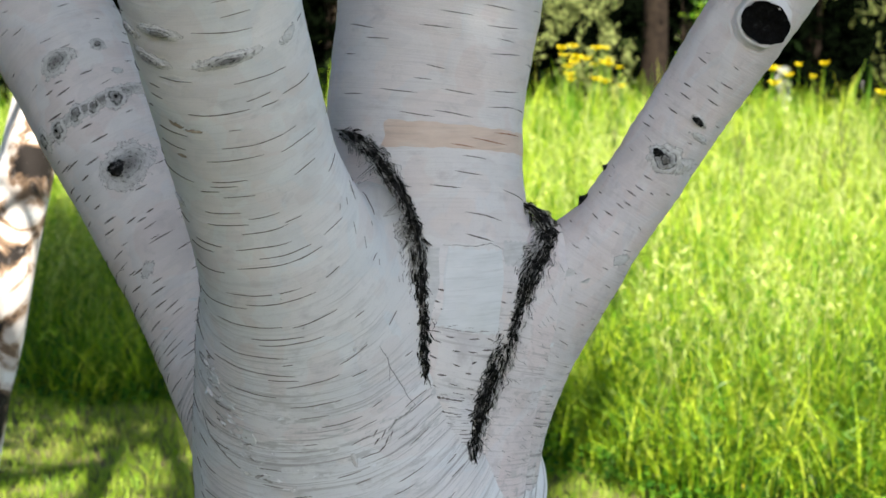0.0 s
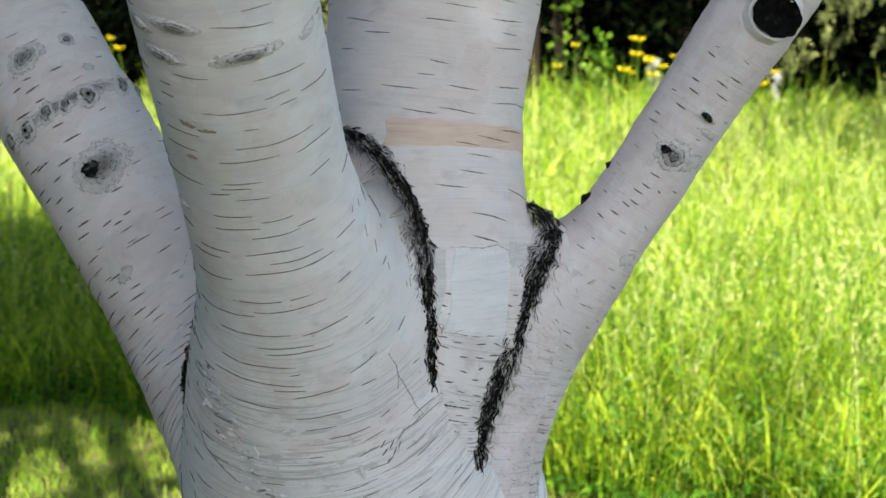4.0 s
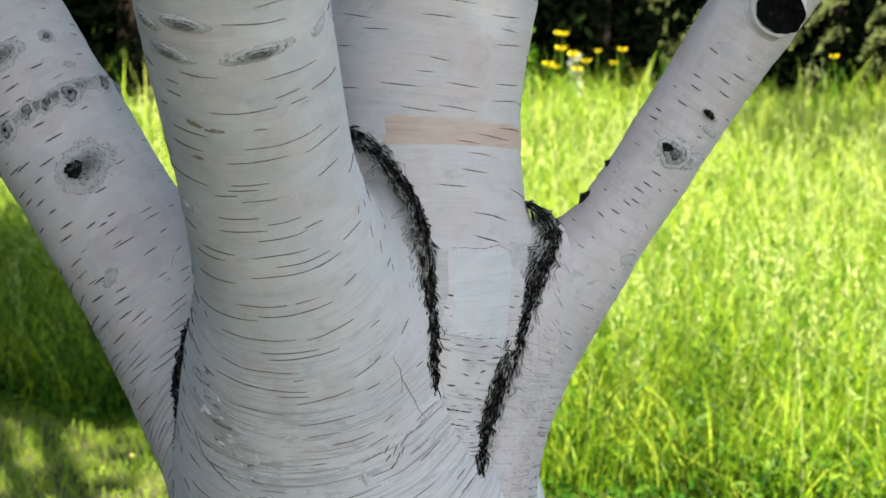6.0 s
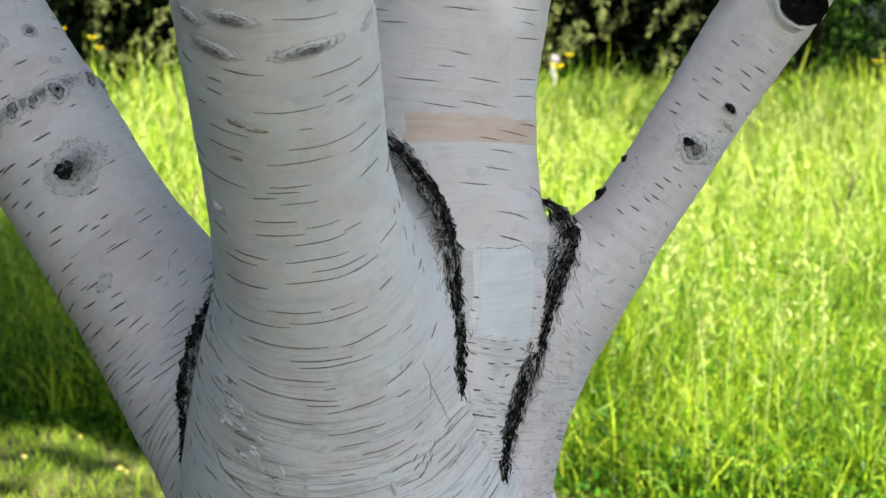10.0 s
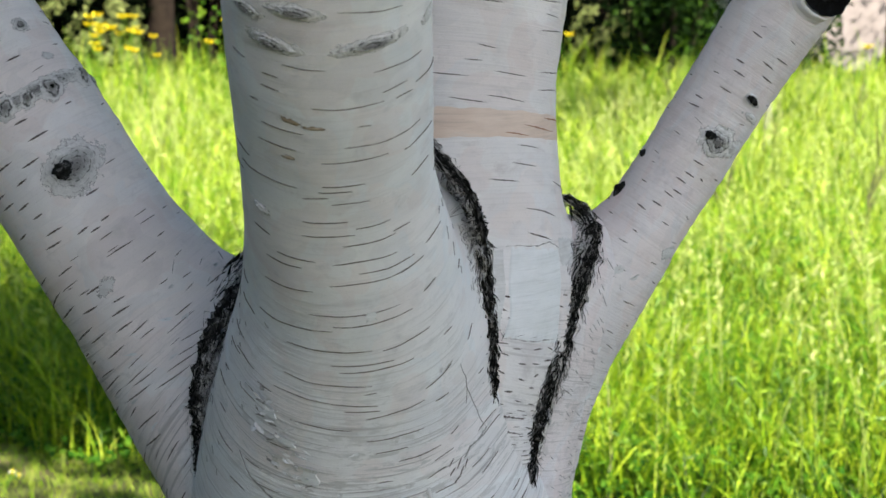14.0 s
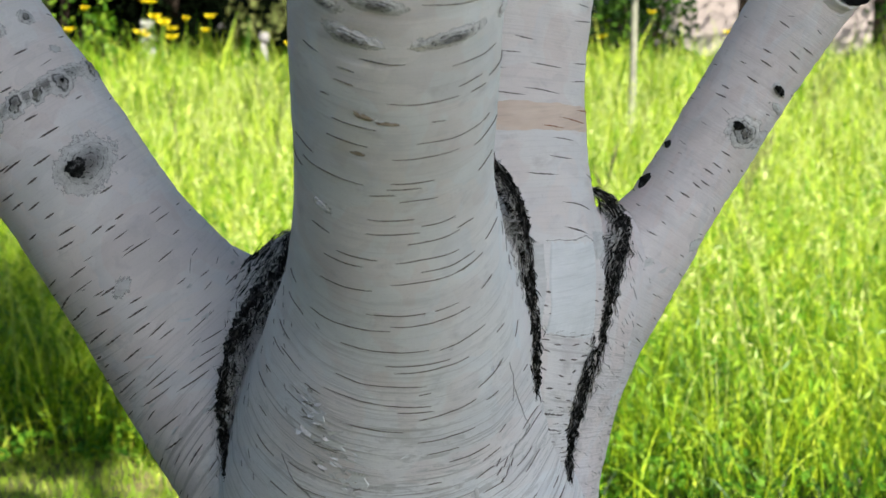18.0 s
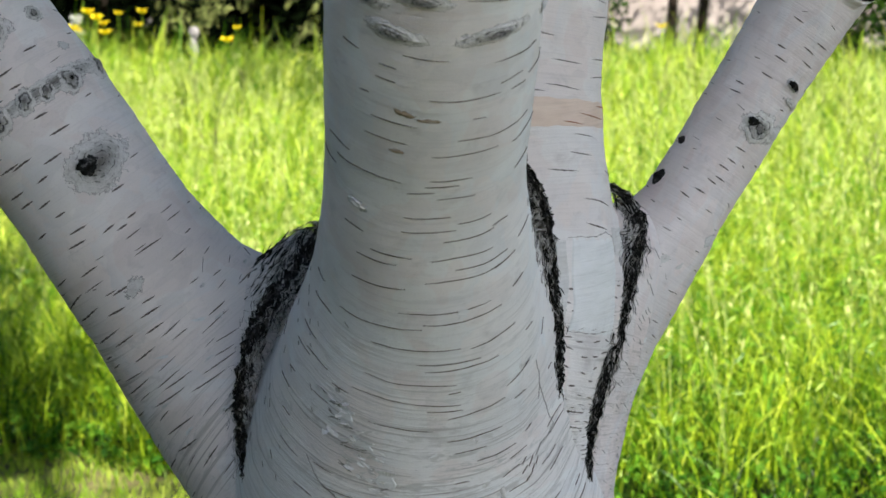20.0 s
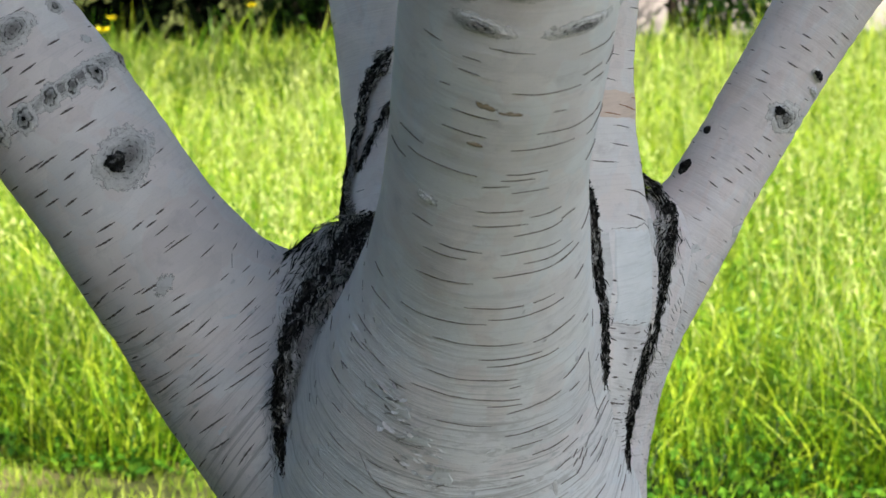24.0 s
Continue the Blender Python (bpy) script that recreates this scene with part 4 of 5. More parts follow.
def ridge(points, widths, height, pair, seed, shards, fringe, fray=2.2):
    """A rough seam of black bark: a low lumpy welt, splinters on it and a fringe of fibres (reach to either side) over the white bark."""
    rng = np.random.default_rng(seed)
    rows, cols = 200, 33
    line, length = spline([(*p, w) for p, w in zip(points, widths)], rows)
    p, w = line[:, :3], line[:, 3]
    w = w * (1 + 0.28 * np.sin(length * 110 + seed) * np.sin(length * 170 + 2 * seed) + 0.12 * np.sin(length * 430 + seed))
    along = unit(np.gradient(p, axis=0))
    out = np.zeros_like(p)
    for key in pair:
        st = NETS[key]
        for n in range(rows):
            i, j = st.find(p[n])
            out[n] += st.out[i, j]
    for _ in range(60):
        out[1:-1] = (out[:-2] + out[1:-1] + out[2:]) / 3
    out = unit(unit(out) * 1.0 + np.array([0, -0.35, 0.1]))
    out = unit(out - along * (out * along).sum(1, keepdims=True))
    side = np.cross(along, out)
    nets = np.vstack([OPEN_SKIN[key] for key in pair])
    nets = nets[((nets[:, None] - p[None, ::8]) ** 2).sum(-1).min(1) < 0.05**2]

    def skin(u, k):
        """The place beside the ridge, moved to the skin of the stems; it stays free where no stem is near."""
        q = p[k] + side[k] * u * w[k] / 2
        step = nets[((nets - q) ** 2).sum(1).argpartition(4)[:4]].mean(0) - q
        up = out[k] * np.clip((step * out[k]).sum(), -0.03, 0.05)
        if np.linalg.norm(step - up) < 0.006:
            return q + up
        return p[k] + side[k] * np.clip(u, -1, 1) * w[k] / 2

    c = np.linspace(-fray, fray, cols)
    base = np.array([[skin(u, k) for u in c] for k in range(rows)])
    v = p[:, None] + side[:, None] * (c[None, :, None] * w[:, None, None] / 2)
    apart = np.clip(np.abs(c) - 0.5, 0, 0.6)[None, :, None] / 0.6
    v = v * (1 - apart) + base * apart
    v = v + out[:, None] * np.clip(((base - v) * out[:, None]).sum(-1), 0, 0.05)[..., None]
    lump = wobble(v, 170, seed) * 0.5 + wobble(v, 420, seed + 2.0) * 0.4 + wobble(v, 900, seed + 5.0) * 0.25
    taper = np.minimum(1, np.minimum(np.linspace(0.25, 8, rows), np.linspace(6, 0.15, rows)))
    core = np.maximum(1 - np.abs(c[None]) ** 1.6, 0)
    h = height * taper[:, None] * core * (0.5 + 1.5 * lump) + 0.0007 * np.minimum(1, (fray - np.abs(c[None])) * 4) - 0.0004 + 0.0005 * lump
    v = v + out[:, None] * h[..., None] + side[:, None] * (lump * 0.003 * core)[..., None]
    me = mesh_of("bark_ridge", v.reshape(-1, 3), grid_faces(rows, cols, False), FORKBARK)
    seam = np.stack([np.repeat(length[:, None], cols, 1), c[None] * w[:, None] / 2, np.repeat(np.abs(c)[None], rows, 0) + 0.9 * (1 - taper[:, None])], -1)
    seam[..., 0] += seed
    me.attributes.new("seam", "FLOAT_VECTOR", "POINT").data.foreach_set("vector", seam.astype(np.float32).ravel())
    ob = child("bark_ridge", me, birch, "black rough bark ridge in the fork")
    step = length[1] - length[0]
    spindle = np.array([(0, 1, 2), (0, 2, 3), (0, 3, 4), (0, 4, 1), (5, 2, 1), (5, 3, 2), (5, 4, 3), (5, 1, 4)])

    def fibre(k, u, ln, swing, wd, lift):
        """One fibre that runs down the seam and away from it, close on the skin."""
        k2 = int(np.clip(k + ln * math.cos(swing) / step, 1, rows - 1))
        u2 = u + ln * math.sin(swing) / max(w[k] / 2, 0.003)
        a, b = skin(u, k), skin(u2, k2)
        m = skin((u + u2) / 2, (k + k2) // 2) + out[k] * lift
        way = unit(b - a)
        cross = unit(np.cross(way, out[k]))
        top = np.cross(cross, way)
        return np.array([a + out[k] * lift * 0.3, m + cross * wd, m + top * wd, m - cross * wd, m - top * wd, b + out[k] * lift * rng.uniform(0.1, 0.9)])

    for name, mat, count, pale in (("splinter", SPLINTER, shards, False), ("fringe", PALEFIBRE, int(shards * 0.8), True)):
        found = []
        for n in range(count):
            k = rng.integers(1, rows - 4)
            if pale:
                u = rng.uniform(*fringe) * taper[k]
                swing = np.sign(u) * abs(rng.normal(0.32, 0.2))
                found.append(fibre(k, u, rng.uniform(0.004, 0.013), swing, rng.uniform(0.0002, 0.0005), 0.0006))
            else:
                u = rng.normal(0, 0.46) * min(1, taper[k] + 0.3)
                swing = rng.normal(0, 0.16) + 0.24 * np.clip(u, -1.3, 1.3)
                found.append(fibre(k, u, rng.uniform(0.004, 0.016), swing, rng.uniform(0.0003, 0.0009) * (1 if abs(u) < 0.9 else 0.6), height * taper[k] * max(0, 1 - u * u) * rng.uniform(0.4, 1.4) + 0.0005))
        faces = (np.arange(count)[:, None, None] * 6 + spindle[None]).reshape(-1, 3)
        tagged(child(name, mesh_of(name, np.vstack(found), faces, mat, False), ob, "grey frayed bark fibres" if pale else "splintery black bark fibres"), kind="stuff")
    return p, out, side


def splinter_bark(name, stops):
    m, ns, ls, b = material(name, 0.95, 0.05)
    rnd = ns.new("ShaderNodeNewGeometry").outputs["Random Per Island"]
    ls.new(ramp(ns, ls, rnd, stops), b.inputs["Base Color"])
    return m


SPLINTER = splinter_bark("splinter_bark", [(0.0, (0.005, 0.005, 0.005)), (0.7, (0.013, 0.013, 0.012)), (0.9, (0.05, 0.049, 0.047)), (1.0, (0.26, 0.25, 0.24))])
PALEFIBRE = splinter_bark("pale_fibre_bark", [(0.0, (0.02, 0.02, 0.019)), (0.35, (0.11, 0.108, 0.105)), (0.7, (0.33, 0.32, 0.315)), (1.0, (0.62, 0.60, 0.59))])
ridge([(-0.075, 0.047, 1.437), (-0.053, 0.030, 1.435), (-0.028, 0.010, 1.424), (-0.008, 0.000, 1.405), (0.010, -0.008, 1.381), (0.021, -0.008, 1.356), (0.026, -0.005, 1.332), (0.028, -0.006, 1.30), (0.031, -0.007, 1.265), (0.030, -0.008, 1.235), (0.030, -0.006, 1.212), (0.029, -0.004, 1.19), (0.028, -0.003, 1.172)],
      [0.006, 0.012, 0.018, 0.018, 0.017, 0.017, 0.014, 0.015, 0.018, 0.015, 0.009, 0.006, 0.005], 0.004, ("front", "middle", "trunk"), 1, 1500, (-1.2, 2.6), 2.4)
ridge([(0.124, 0.132, 1.353), (0.129, 0.116, 1.334), (0.126, 0.094, 1.314), (0.117, 0.080, 1.293), (0.110, 0.073, 1.272), (0.104, 0.066, 1.252), (0.097, 0.061, 1.231), (0.089, 0.056, 1.21), (0.082, 0.052, 1.187), (0.075, 0.048, 1.165), (0.069, 0.044, 1.142), (0.067, 0.041, 1.122), (0.067, 0.038, 1.100)],
      [0.020, 0.020, 0.018, 0.018, 0.018, 0.019, 0.021, 0.023, 0.024, 0.024, 0.021, 0.017, 0.009], 0.004, ("right", "middle", "web", "front", "trunk"), 2, 1500, (-1.4, 1.6), 1.9)
ridge([(0.102, 0.120, 1.362), (0.111, 0.118, 1.356), (0.122, 0.118, 1.345), (0.129, 0.112, 1.33)],
      [0.007, 0.010, 0.014, 0.014], 0.003, ("right", "middle", "web"), 5, 160, (-1.2, 1.2), 1.8)
ridge([(-0.118, 0.185, 1.325), (-0.140, 0.150, 1.318), (-0.162, 0.128, 1.305), (-0.186, 0.106, 1.285), (-0.206, 0.095, 1.259), (-0.219, 0.089, 1.236), (-0.225, 0.082, 1.214), (-0.229, 0.077, 1.19), (-0.230, 0.076, 1.166), (-0.226, 0.074, 1.143), (-0.220, 0.066, 1.12), (-0.210, 0.056, 1.097), (-0.20, 0.045, 1.072), (-0.188, 0.034, 1.048), (-0.175, 0.022, 1.022)],
      [0.06, 0.06, 0.055, 0.042, 0.033, 0.027, 0.023, 0.021, 0.020, 0.020, 0.021, 0.021, 0.020, 0.018, 0.012], 0.005, ("left", "front", "saddle", "trunk"), 3, 1400, (-1.7, 2.0), 1.8)
ridge([(-0.068, 0.364, 1.466), (-0.076, 0.364, 1.456), (-0.088, 0.365, 1.442), (-0.097, 0.369, 1.421), (-0.102, 0.369, 1.397), (-0.107, 0.371, 1.37), (-0.110, 0.373, 1.346), (-0.114, 0.372, 1.318), (-0.118, 0.355, 1.294), (-0.124, 0.32, 1.27)],
      [0.007, 0.013, 0.018, 0.021, 0.024, 0.030, 0.036, 0.042, 0.048, 0.05], 0.003, ("rear", "saddle"), 4, 800, (-1.4, 2.0), 2.0)
ridge([(-0.070, 0.347, 1.416), (-0.077, 0.350, 1.408), (-0.088, 0.353, 1.386), (-0.098, 0.357, 1.364), (-0.105, 0.36, 1.34)],
      [0.004, 0.006, 0.007, 0.008, 0.008], 0.002, ("rear",), 6, 120, (-1.2, 1.2), 1.8)

# fibres over the saddle between the left and the front stem
rng = np.random.default_rng(31)
net, face = SADDLE.net, SADDLE.out
sets_v, sets_f = [], []
while len(sets_v) < 2200:
    i, j = rng.integers(2, net.shape[0] - 3), rng.integers(0, net.shape[1])
    o, up = net[i, j], face[i, j]
    near = math.exp(-max(0.0, -0.006 + 0.3 * (1.30 - o[2]) - 0.35 * (o[0] + 0.19)) / 0.016)
    if rng.uniform() > near + 0.03:
        continue
    way = unit(unit(net[i + 2, j] - net[i - 2, j]) + rng.normal(0, 0.22, 3))
    cross = unit(np.cross(way, up))
    ln, wd = rng.uniform(0.004, 0.014), rng.uniform(0.0004, 0.0013)
    o = o + up * rng.uniform(-0.0005, 0.002)
    sets_f.append(np.array([(0, 1, 2), (0, 2, 3), (0, 3, 4), (0, 4, 1), (5, 2, 1), (5, 3, 2), (5, 4, 3), (5, 1, 4)]) + 6 * len(sets_v))
    sets_v.append(np.array([o - way * ln, o + cross * wd, o + up * wd * 1.2, o - cross * wd, o - up * wd, o + way * ln]))
tagged(child("fibre", mesh_of("fibre", np.vstack(sets_v), np.vstack(sets_f), SPLINTER, False), birch, "black and grey bark fibres in the fork"), kind="stuff")


# ---- ground ----
def edge_y(x):
    """Where the tall meadow begins."""
    return 4.1 - 0.36 * x - 0.28 / (1 + np.exp((-0.12 - x) / 0.12)) + 0.12 * np.sin(x * 3.1 + 1.0) + 0.07 * np.sin(x * 7.7)


gx = np.unique(np.r_[np.linspace(-400, -14, 14), np.linspace(-14, 14, 120), np.linspace(14, 400, 14)])
gy = np.unique(np.r_[np.linspace(-400, -6, 14), np.linspace(-6, 20, 110), np.linspace(20, 400, 16)])
GX, GY = np.meshgrid(gx, gy)
gp = np.stack([GX, GY, 0 * GX], -1).reshape(-1, 3)
gp[:, 2] = 0.012 * wobble(gp, 2.2) * (np.abs(gp[:, 0]) < 14)
ground = tagged(new("ground", mesh_of("ground", gp, grid_faces(len(gy), len(gx), False), SOIL)), "lawn ground with dry yellow thatch between grass", "ground", kind="structure")


# a dark sheet laid where the far trees shade the ground
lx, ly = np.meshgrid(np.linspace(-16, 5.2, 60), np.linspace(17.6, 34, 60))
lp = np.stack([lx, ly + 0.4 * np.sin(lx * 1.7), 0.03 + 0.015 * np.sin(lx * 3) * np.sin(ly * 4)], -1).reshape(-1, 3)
tagged(new("shade_bed", mesh_of("shade_bed", lp, grid_faces(60, 60, False), SHADE_GROUND)), "dark sheet standing in for shaded ground under the trees", "ground", kind="structure")


# near-black sheet that paints the shade between the tall blades
SHADE_GAPS = plain("shade_dark_gaps", [(0.3, (0.005, 0.008, 0.003)), (0.55, (0.010, 0.016, 0.005)), (0.75, (0.022, 0.026, 0.010))], 9.0, 0.95, 0.004, 0.05)
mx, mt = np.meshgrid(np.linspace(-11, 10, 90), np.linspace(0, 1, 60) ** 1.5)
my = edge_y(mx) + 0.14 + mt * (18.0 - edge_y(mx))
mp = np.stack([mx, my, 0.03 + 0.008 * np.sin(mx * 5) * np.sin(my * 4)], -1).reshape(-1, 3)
tagged(new("meadow_shade", mesh_of("meadow_shade", mp, grid_faces(60, 90, False), SHADE_GAPS)), "dark sheet standing in for shade under the tall meadow grass", "ground", kind="structure")


def blades(rng, x, y, h, w, lean, segs=3):
    """Curved tapering grass blades: corners and faces."""
    n = len(x)
    turn, bend = rng.uniform(0, 2 * math.pi, n), rng.uniform(0, 2 * math.pi, n)
    t = np.linspace(0, 1, segs + 1)
    arc = lean * h
    cx = x[:, None] + np.cos(bend)[:, None] * arc[:, None] * t**2
    cy = y[:, None] + np.sin(bend)[:, None] * arc[:, None] * t**2
    cz = h[:, None] * (t - 0.25 * np.minimum(lean, 1.2)[:, None] * t**3)
    half = 0.5 * w[:, None] * (1 - t) ** 0.6
    sx, sy = np.cos(turn)[:, None] * half, np.sin(turn)[:, None] * half
    a = np.stack([cx - sx, cy - sy, cz], -1)[:, :-1]
    b = np.stack([cx + sx, cy + sy, cz], -1)[:, :-1]
    tip = np.stack([cx, cy, cz], -1)[:, -1:]
    v = np.concatenate([np.stack([a, b], 2).reshape(n, 2 * segs, 3), tip], 1)
    base = np.arange(n)[:, None] * (2 * segs + 1)
    quads = np.concatenate([base + np.array([[2 * k, 2 * k + 1, 2 * k + 3, 2 * k + 2]]) for k in range(segs - 1)])
    tris = base + np.array([[2 * segs - 2, 2 * segs - 1, 2 * segs]])
    return v.reshape(-1, 3), [quads, tris]


def spread(rng, y0, y1, density):
    """Random places of the meadow between two distances, within the part that can be seen."""
    wide = lambda y: 1.0 + 0.56 * (y + 1.8)
    n = int(density * (y1 - y0) * 2 * wide((y0 + y1) / 2))
    y = rng.uniform(y0, y1, n)
    x = rng.uniform(-1, 1, n) * wide(y1)
    keep = (np.abs(x) < wide(y)) & (y > edge_y(x))
    return x[keep], y[keep]


def patchy(x, y, s, seed):
    return wobble(np.stack([x, y, 0 * x], -1), s, seed)


rng = np.random.default_rng(5)
sets, front = [], []
for y0, y1, density, width in ((3.0, 6.0, 6000, 0.0046), (6.0, 8.5, 2400, 0.0066), (8.5, 11.5, 1100, 0.0098), (11.5, 14.5, 800, 0.013), (14.5, 18.0, 650, 0.015)):
    x, y = spread(rng, y0, y1, density)
    clump = 0.6 * patchy(x, y, 2.3, 4.0) + 0.6 * patchy(x, y, 5.5, 1.0)
    keep = rng.uniform(-1, 1, len(x)) < 0.35 + 1.1 * clump - 0.45 * np.exp(-np.maximum(y - edge_y(x), 0) / 0.5)
    x, y, clump = x[keep], y[keep], clump[keep]
    h = (0.46 + 0.12 * clump + 0.10 * patchy(x, y, 0.7, 9.0)) * rng.uniform(0.35, 1.25, len(x))
    h *= 0.85 if y1 < 7 else 1.0
    h *= np.clip(0.72 + (y - edge_y(x)) * 1.1, 0.72, 1.0) * np.interp(y, [10, 16], [1.0, 1.35])
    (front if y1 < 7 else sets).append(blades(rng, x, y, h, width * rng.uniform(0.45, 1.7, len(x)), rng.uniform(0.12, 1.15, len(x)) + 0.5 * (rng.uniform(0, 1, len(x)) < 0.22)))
# taller sparse blades at the far edge
x, y = spread(rng, 13.5, 17.0, 24)
sets.append(blades(rng, x, y, rng.uniform(0.6, 1.05, len(x)), rng.uniform(0.012, 0.03, len(x)), rng.uniform(0.05, 0.5, len(x))))
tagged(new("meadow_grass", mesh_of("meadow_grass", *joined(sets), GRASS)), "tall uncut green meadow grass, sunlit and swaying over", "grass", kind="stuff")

tagged(new("front_grass", mesh_of("front_grass", *joined(front), NEARGRASS)), "deep green uncut grass at the near edge, near-black blades darken its gaps", "grass", kind="stuff")

# mown strip in front of the meadow
n = 190000
x, y = rng.uniform(-4.5, 3.5, n), np.where(rng.uniform(0, 1, n) < 0.55, rng.uniform(2.6, 6.2, n), rng.uniform(-4.0, 2.6, n))
keep = (y < edge_y(x) + 0.25) & (patchy(x, y, 3.0, 2.0) > -0.9 + rng.uniform(-0.3, 0.5, n))
x, y = x[keep], y[keep]
v, f = blades(rng, x, y, rng.uniform(0.02, 0.07, len(x)), rng.uniform(0.002, 0.005, len(x)), rng.uniform(0.2, 1.0, len(x)), 2)
tagged(new("mown_grass", mesh_of("mown_grass", v, f, SHORT)), "short mown lawn grass with dry yellow patches", "grass", kind="stuff")


def ribbon(points, half):
    """A flat curved ribbon, for stalks: places (n, k, 3) and half widths (k)."""
    n, k = points.shape[:2]
    side = np.array([1.0, 0.0, 0.0])
    v = np.stack([points - side * half[None, :, None], points + side * half[None, :, None]], 2).reshape(n, 2 * k, 3)
    b = np.arange(n)[:, None] * 2 * k
    f = np.concatenate([b + np.array([[2 * q, 2 * q + 1, 2 * q + 3, 2 * q + 2]]) for q in range(k - 1)])
    return v.reshape(-1, 3), [f]


# seeding stalks above the blades
rng = np.random.default_rng(8)
x = np.concatenate([spread(rng, a, b, d)[0] for a, b, d in ((3.4, 7, 50), (7, 15.5, 50))])
rng = np.random.default_rng(8)
y = np.concatenate([spread(rng, a, b, d)[1] for a, b, d in ((3.4, 7, 50), (7, 15.5, 50))])
keep = y > edge_y(x) + 0.15
x, y = x[keep], y[keep]
n = len(x)
h = rng.uniform(0.42, 0.74, n)
t = np.linspace(0, 1, 6)
bend = rng.uniform(0, 2 * math.pi, n)
ln = rng.uniform(0.02, 0.22, n)
stalk = np.stack([x[:, None] + np.cos(bend)[:, None] * ln[:, None] * t**2.2, y[:, None] + np.sin(bend)[:, None] * ln[:, None] * t**2.2, h[:, None] * t], -1)
sets = [ribbon(stalk, np.array([1.3, 1.2, 1.1, 1.0, 0.8, 0.6]) / 1000)]
for k in range(9):
    # spikelets round the top of each stalk
    u = rng.uniform(0.74, 1.02, n)
    c = np.stack([np.array([np.interp(q, t, stalk[m, :, a]) for m, q in enumerate(u)]) for a in range(3)], 1) + rng.normal(0, 0.006, (n, 3))
    d = unit(rng.normal(0, 0.5, (n, 3)) + np.array([0, 0, 0.8])) * rng.uniform(0.010, 0.024, n)[:, None]
    w = unit(np.cross(d, rng.normal(0, 1, (n, 3)))) * 0.0042
    v = np.stack([c - d, c + w, c + d, c - w], 1).reshape(-1, 3)
    sets.append((v, [np.arange(n)[:, None] * 4 + np.array([[0, 1, 2, 3]])]))
tagged(new("grass_stalks", mesh_of("grass_stalks", *joined(sets), SEED)), "pale seeding grass stalks above the meadow", "grass", kind="stuff")

# dark dry stalks with a few side twigs
rng = np.random.default_rng(19)
x, y = spread(rng, 6.0, 13.0, 0.9)
n, t = len(x), np.linspace(0, 1, 6)
h, bend = rng.uniform(0.7, 0.98, n), rng.uniform(0, 2 * math.pi, n)
stalk = np.stack([x[:, None] + 0.1 * np.cos(bend)[:, None] * t**2, y[:, None] + 0.1 * np.sin(bend)[:, None] * t**2, h[:, None] * t], -1)
sets = [ribbon(stalk, np.array([3.0, 2.8, 2.4, 2.2, 2.0, 1.2]) / 1000)]
for k in range(4):
    b = stalk[:, 3] * (1 - k / 5) + stalk[:, 5] * k / 5
    a = rng.uniform(0, 2 * math.pi, n)
    way = np.stack([np.cos(a), np.sin(a), rng.uniform(1.0, 2.5, n)], 1) * rng.uniform(0.04, 0.09, n)[:, None]
    sets.append(ribbon(b[:, None] + way[:, None] * t[None, :, None], np.array([1.8, 1.8, 2.6, 3.4, 3.0, 1.0]) / 1000))
tagged(new("dry_stalks", mesh_of("dry_stalks", *joined(sets), DRY)), "dark dry plant stalks standing in the meadow", "grass", kind="stuff")

rng = np.random.default_rng(14)
# low broad-leaved weeds along the meadow edge and in it
n = 7000
x = rng.uniform(-4.6, 3.4, n)
y = edge_y(x) + np.abs(rng.normal(0, 0.3, n)) - 0.06
c = np.stack([x, y, rng.uniform(0.03, 0.19, n) * np.clip(0.3 + 2.5 * (y - edge_y(x)), 0.3, 1)], 1)
up = np.tile([0.0, -0.25, 1.0], (n, 1))


def leaf_cloud(rng, centres, normals, size, aspect=0.5):
    """Small folded leaves at places."""
    n = len(centres)
    a = unit(normals + rng.normal(0, 0.5, (n, 3)))
    u = unit(np.cross(a, rng.normal(0, 1, (n, 3))))
    w = np.cross(a, u)
    s = size[:, None]
    tip, end = centres + u * s, centres - u * s
    l, r = centres + w * s * aspect + a * s * 0.15, centres - w * s * aspect + a * s * 0.15
    v = np.stack([end, l, tip, r], 1).reshape(-1, 3)
    b = np.arange(n)[:, None] * 4
    return v, [np.concatenate([b + np.array([[0, 1, 2]]), b + np.array([[0, 2, 3]])])]


tagged(new("clover", mesh_of("clover", *leaf_cloud(rng, c, up, rng.uniform(0.008, 0.022, n), 0.7), CLOVER, False)), "dark green clover and weeds along the meadow's foot", "weeds", kind="stuff")
n = 3200
x, y = spread(rng, 3.4, 8.0, 800)
n = len(x)
c = np.stack([x, y, rng.uniform(0.08, 0.46, n) * np.clip(0.6 + (y - edge_y(x)) * 1.1, 0.6, 1.0)], 1)
sets = [leaf_cloud(rng, c, np.tile([0.0, -1.0, 0.5], (n, 1)), rng.uniform(0.01, 0.03, n), 0.2)]
tagged(new("meadow_weeds", mesh_of("meadow_weeds", *joined(sets), WEED, False)), "narrow-leaved weeds among the meadow grass", "weeds", kind="stuff")


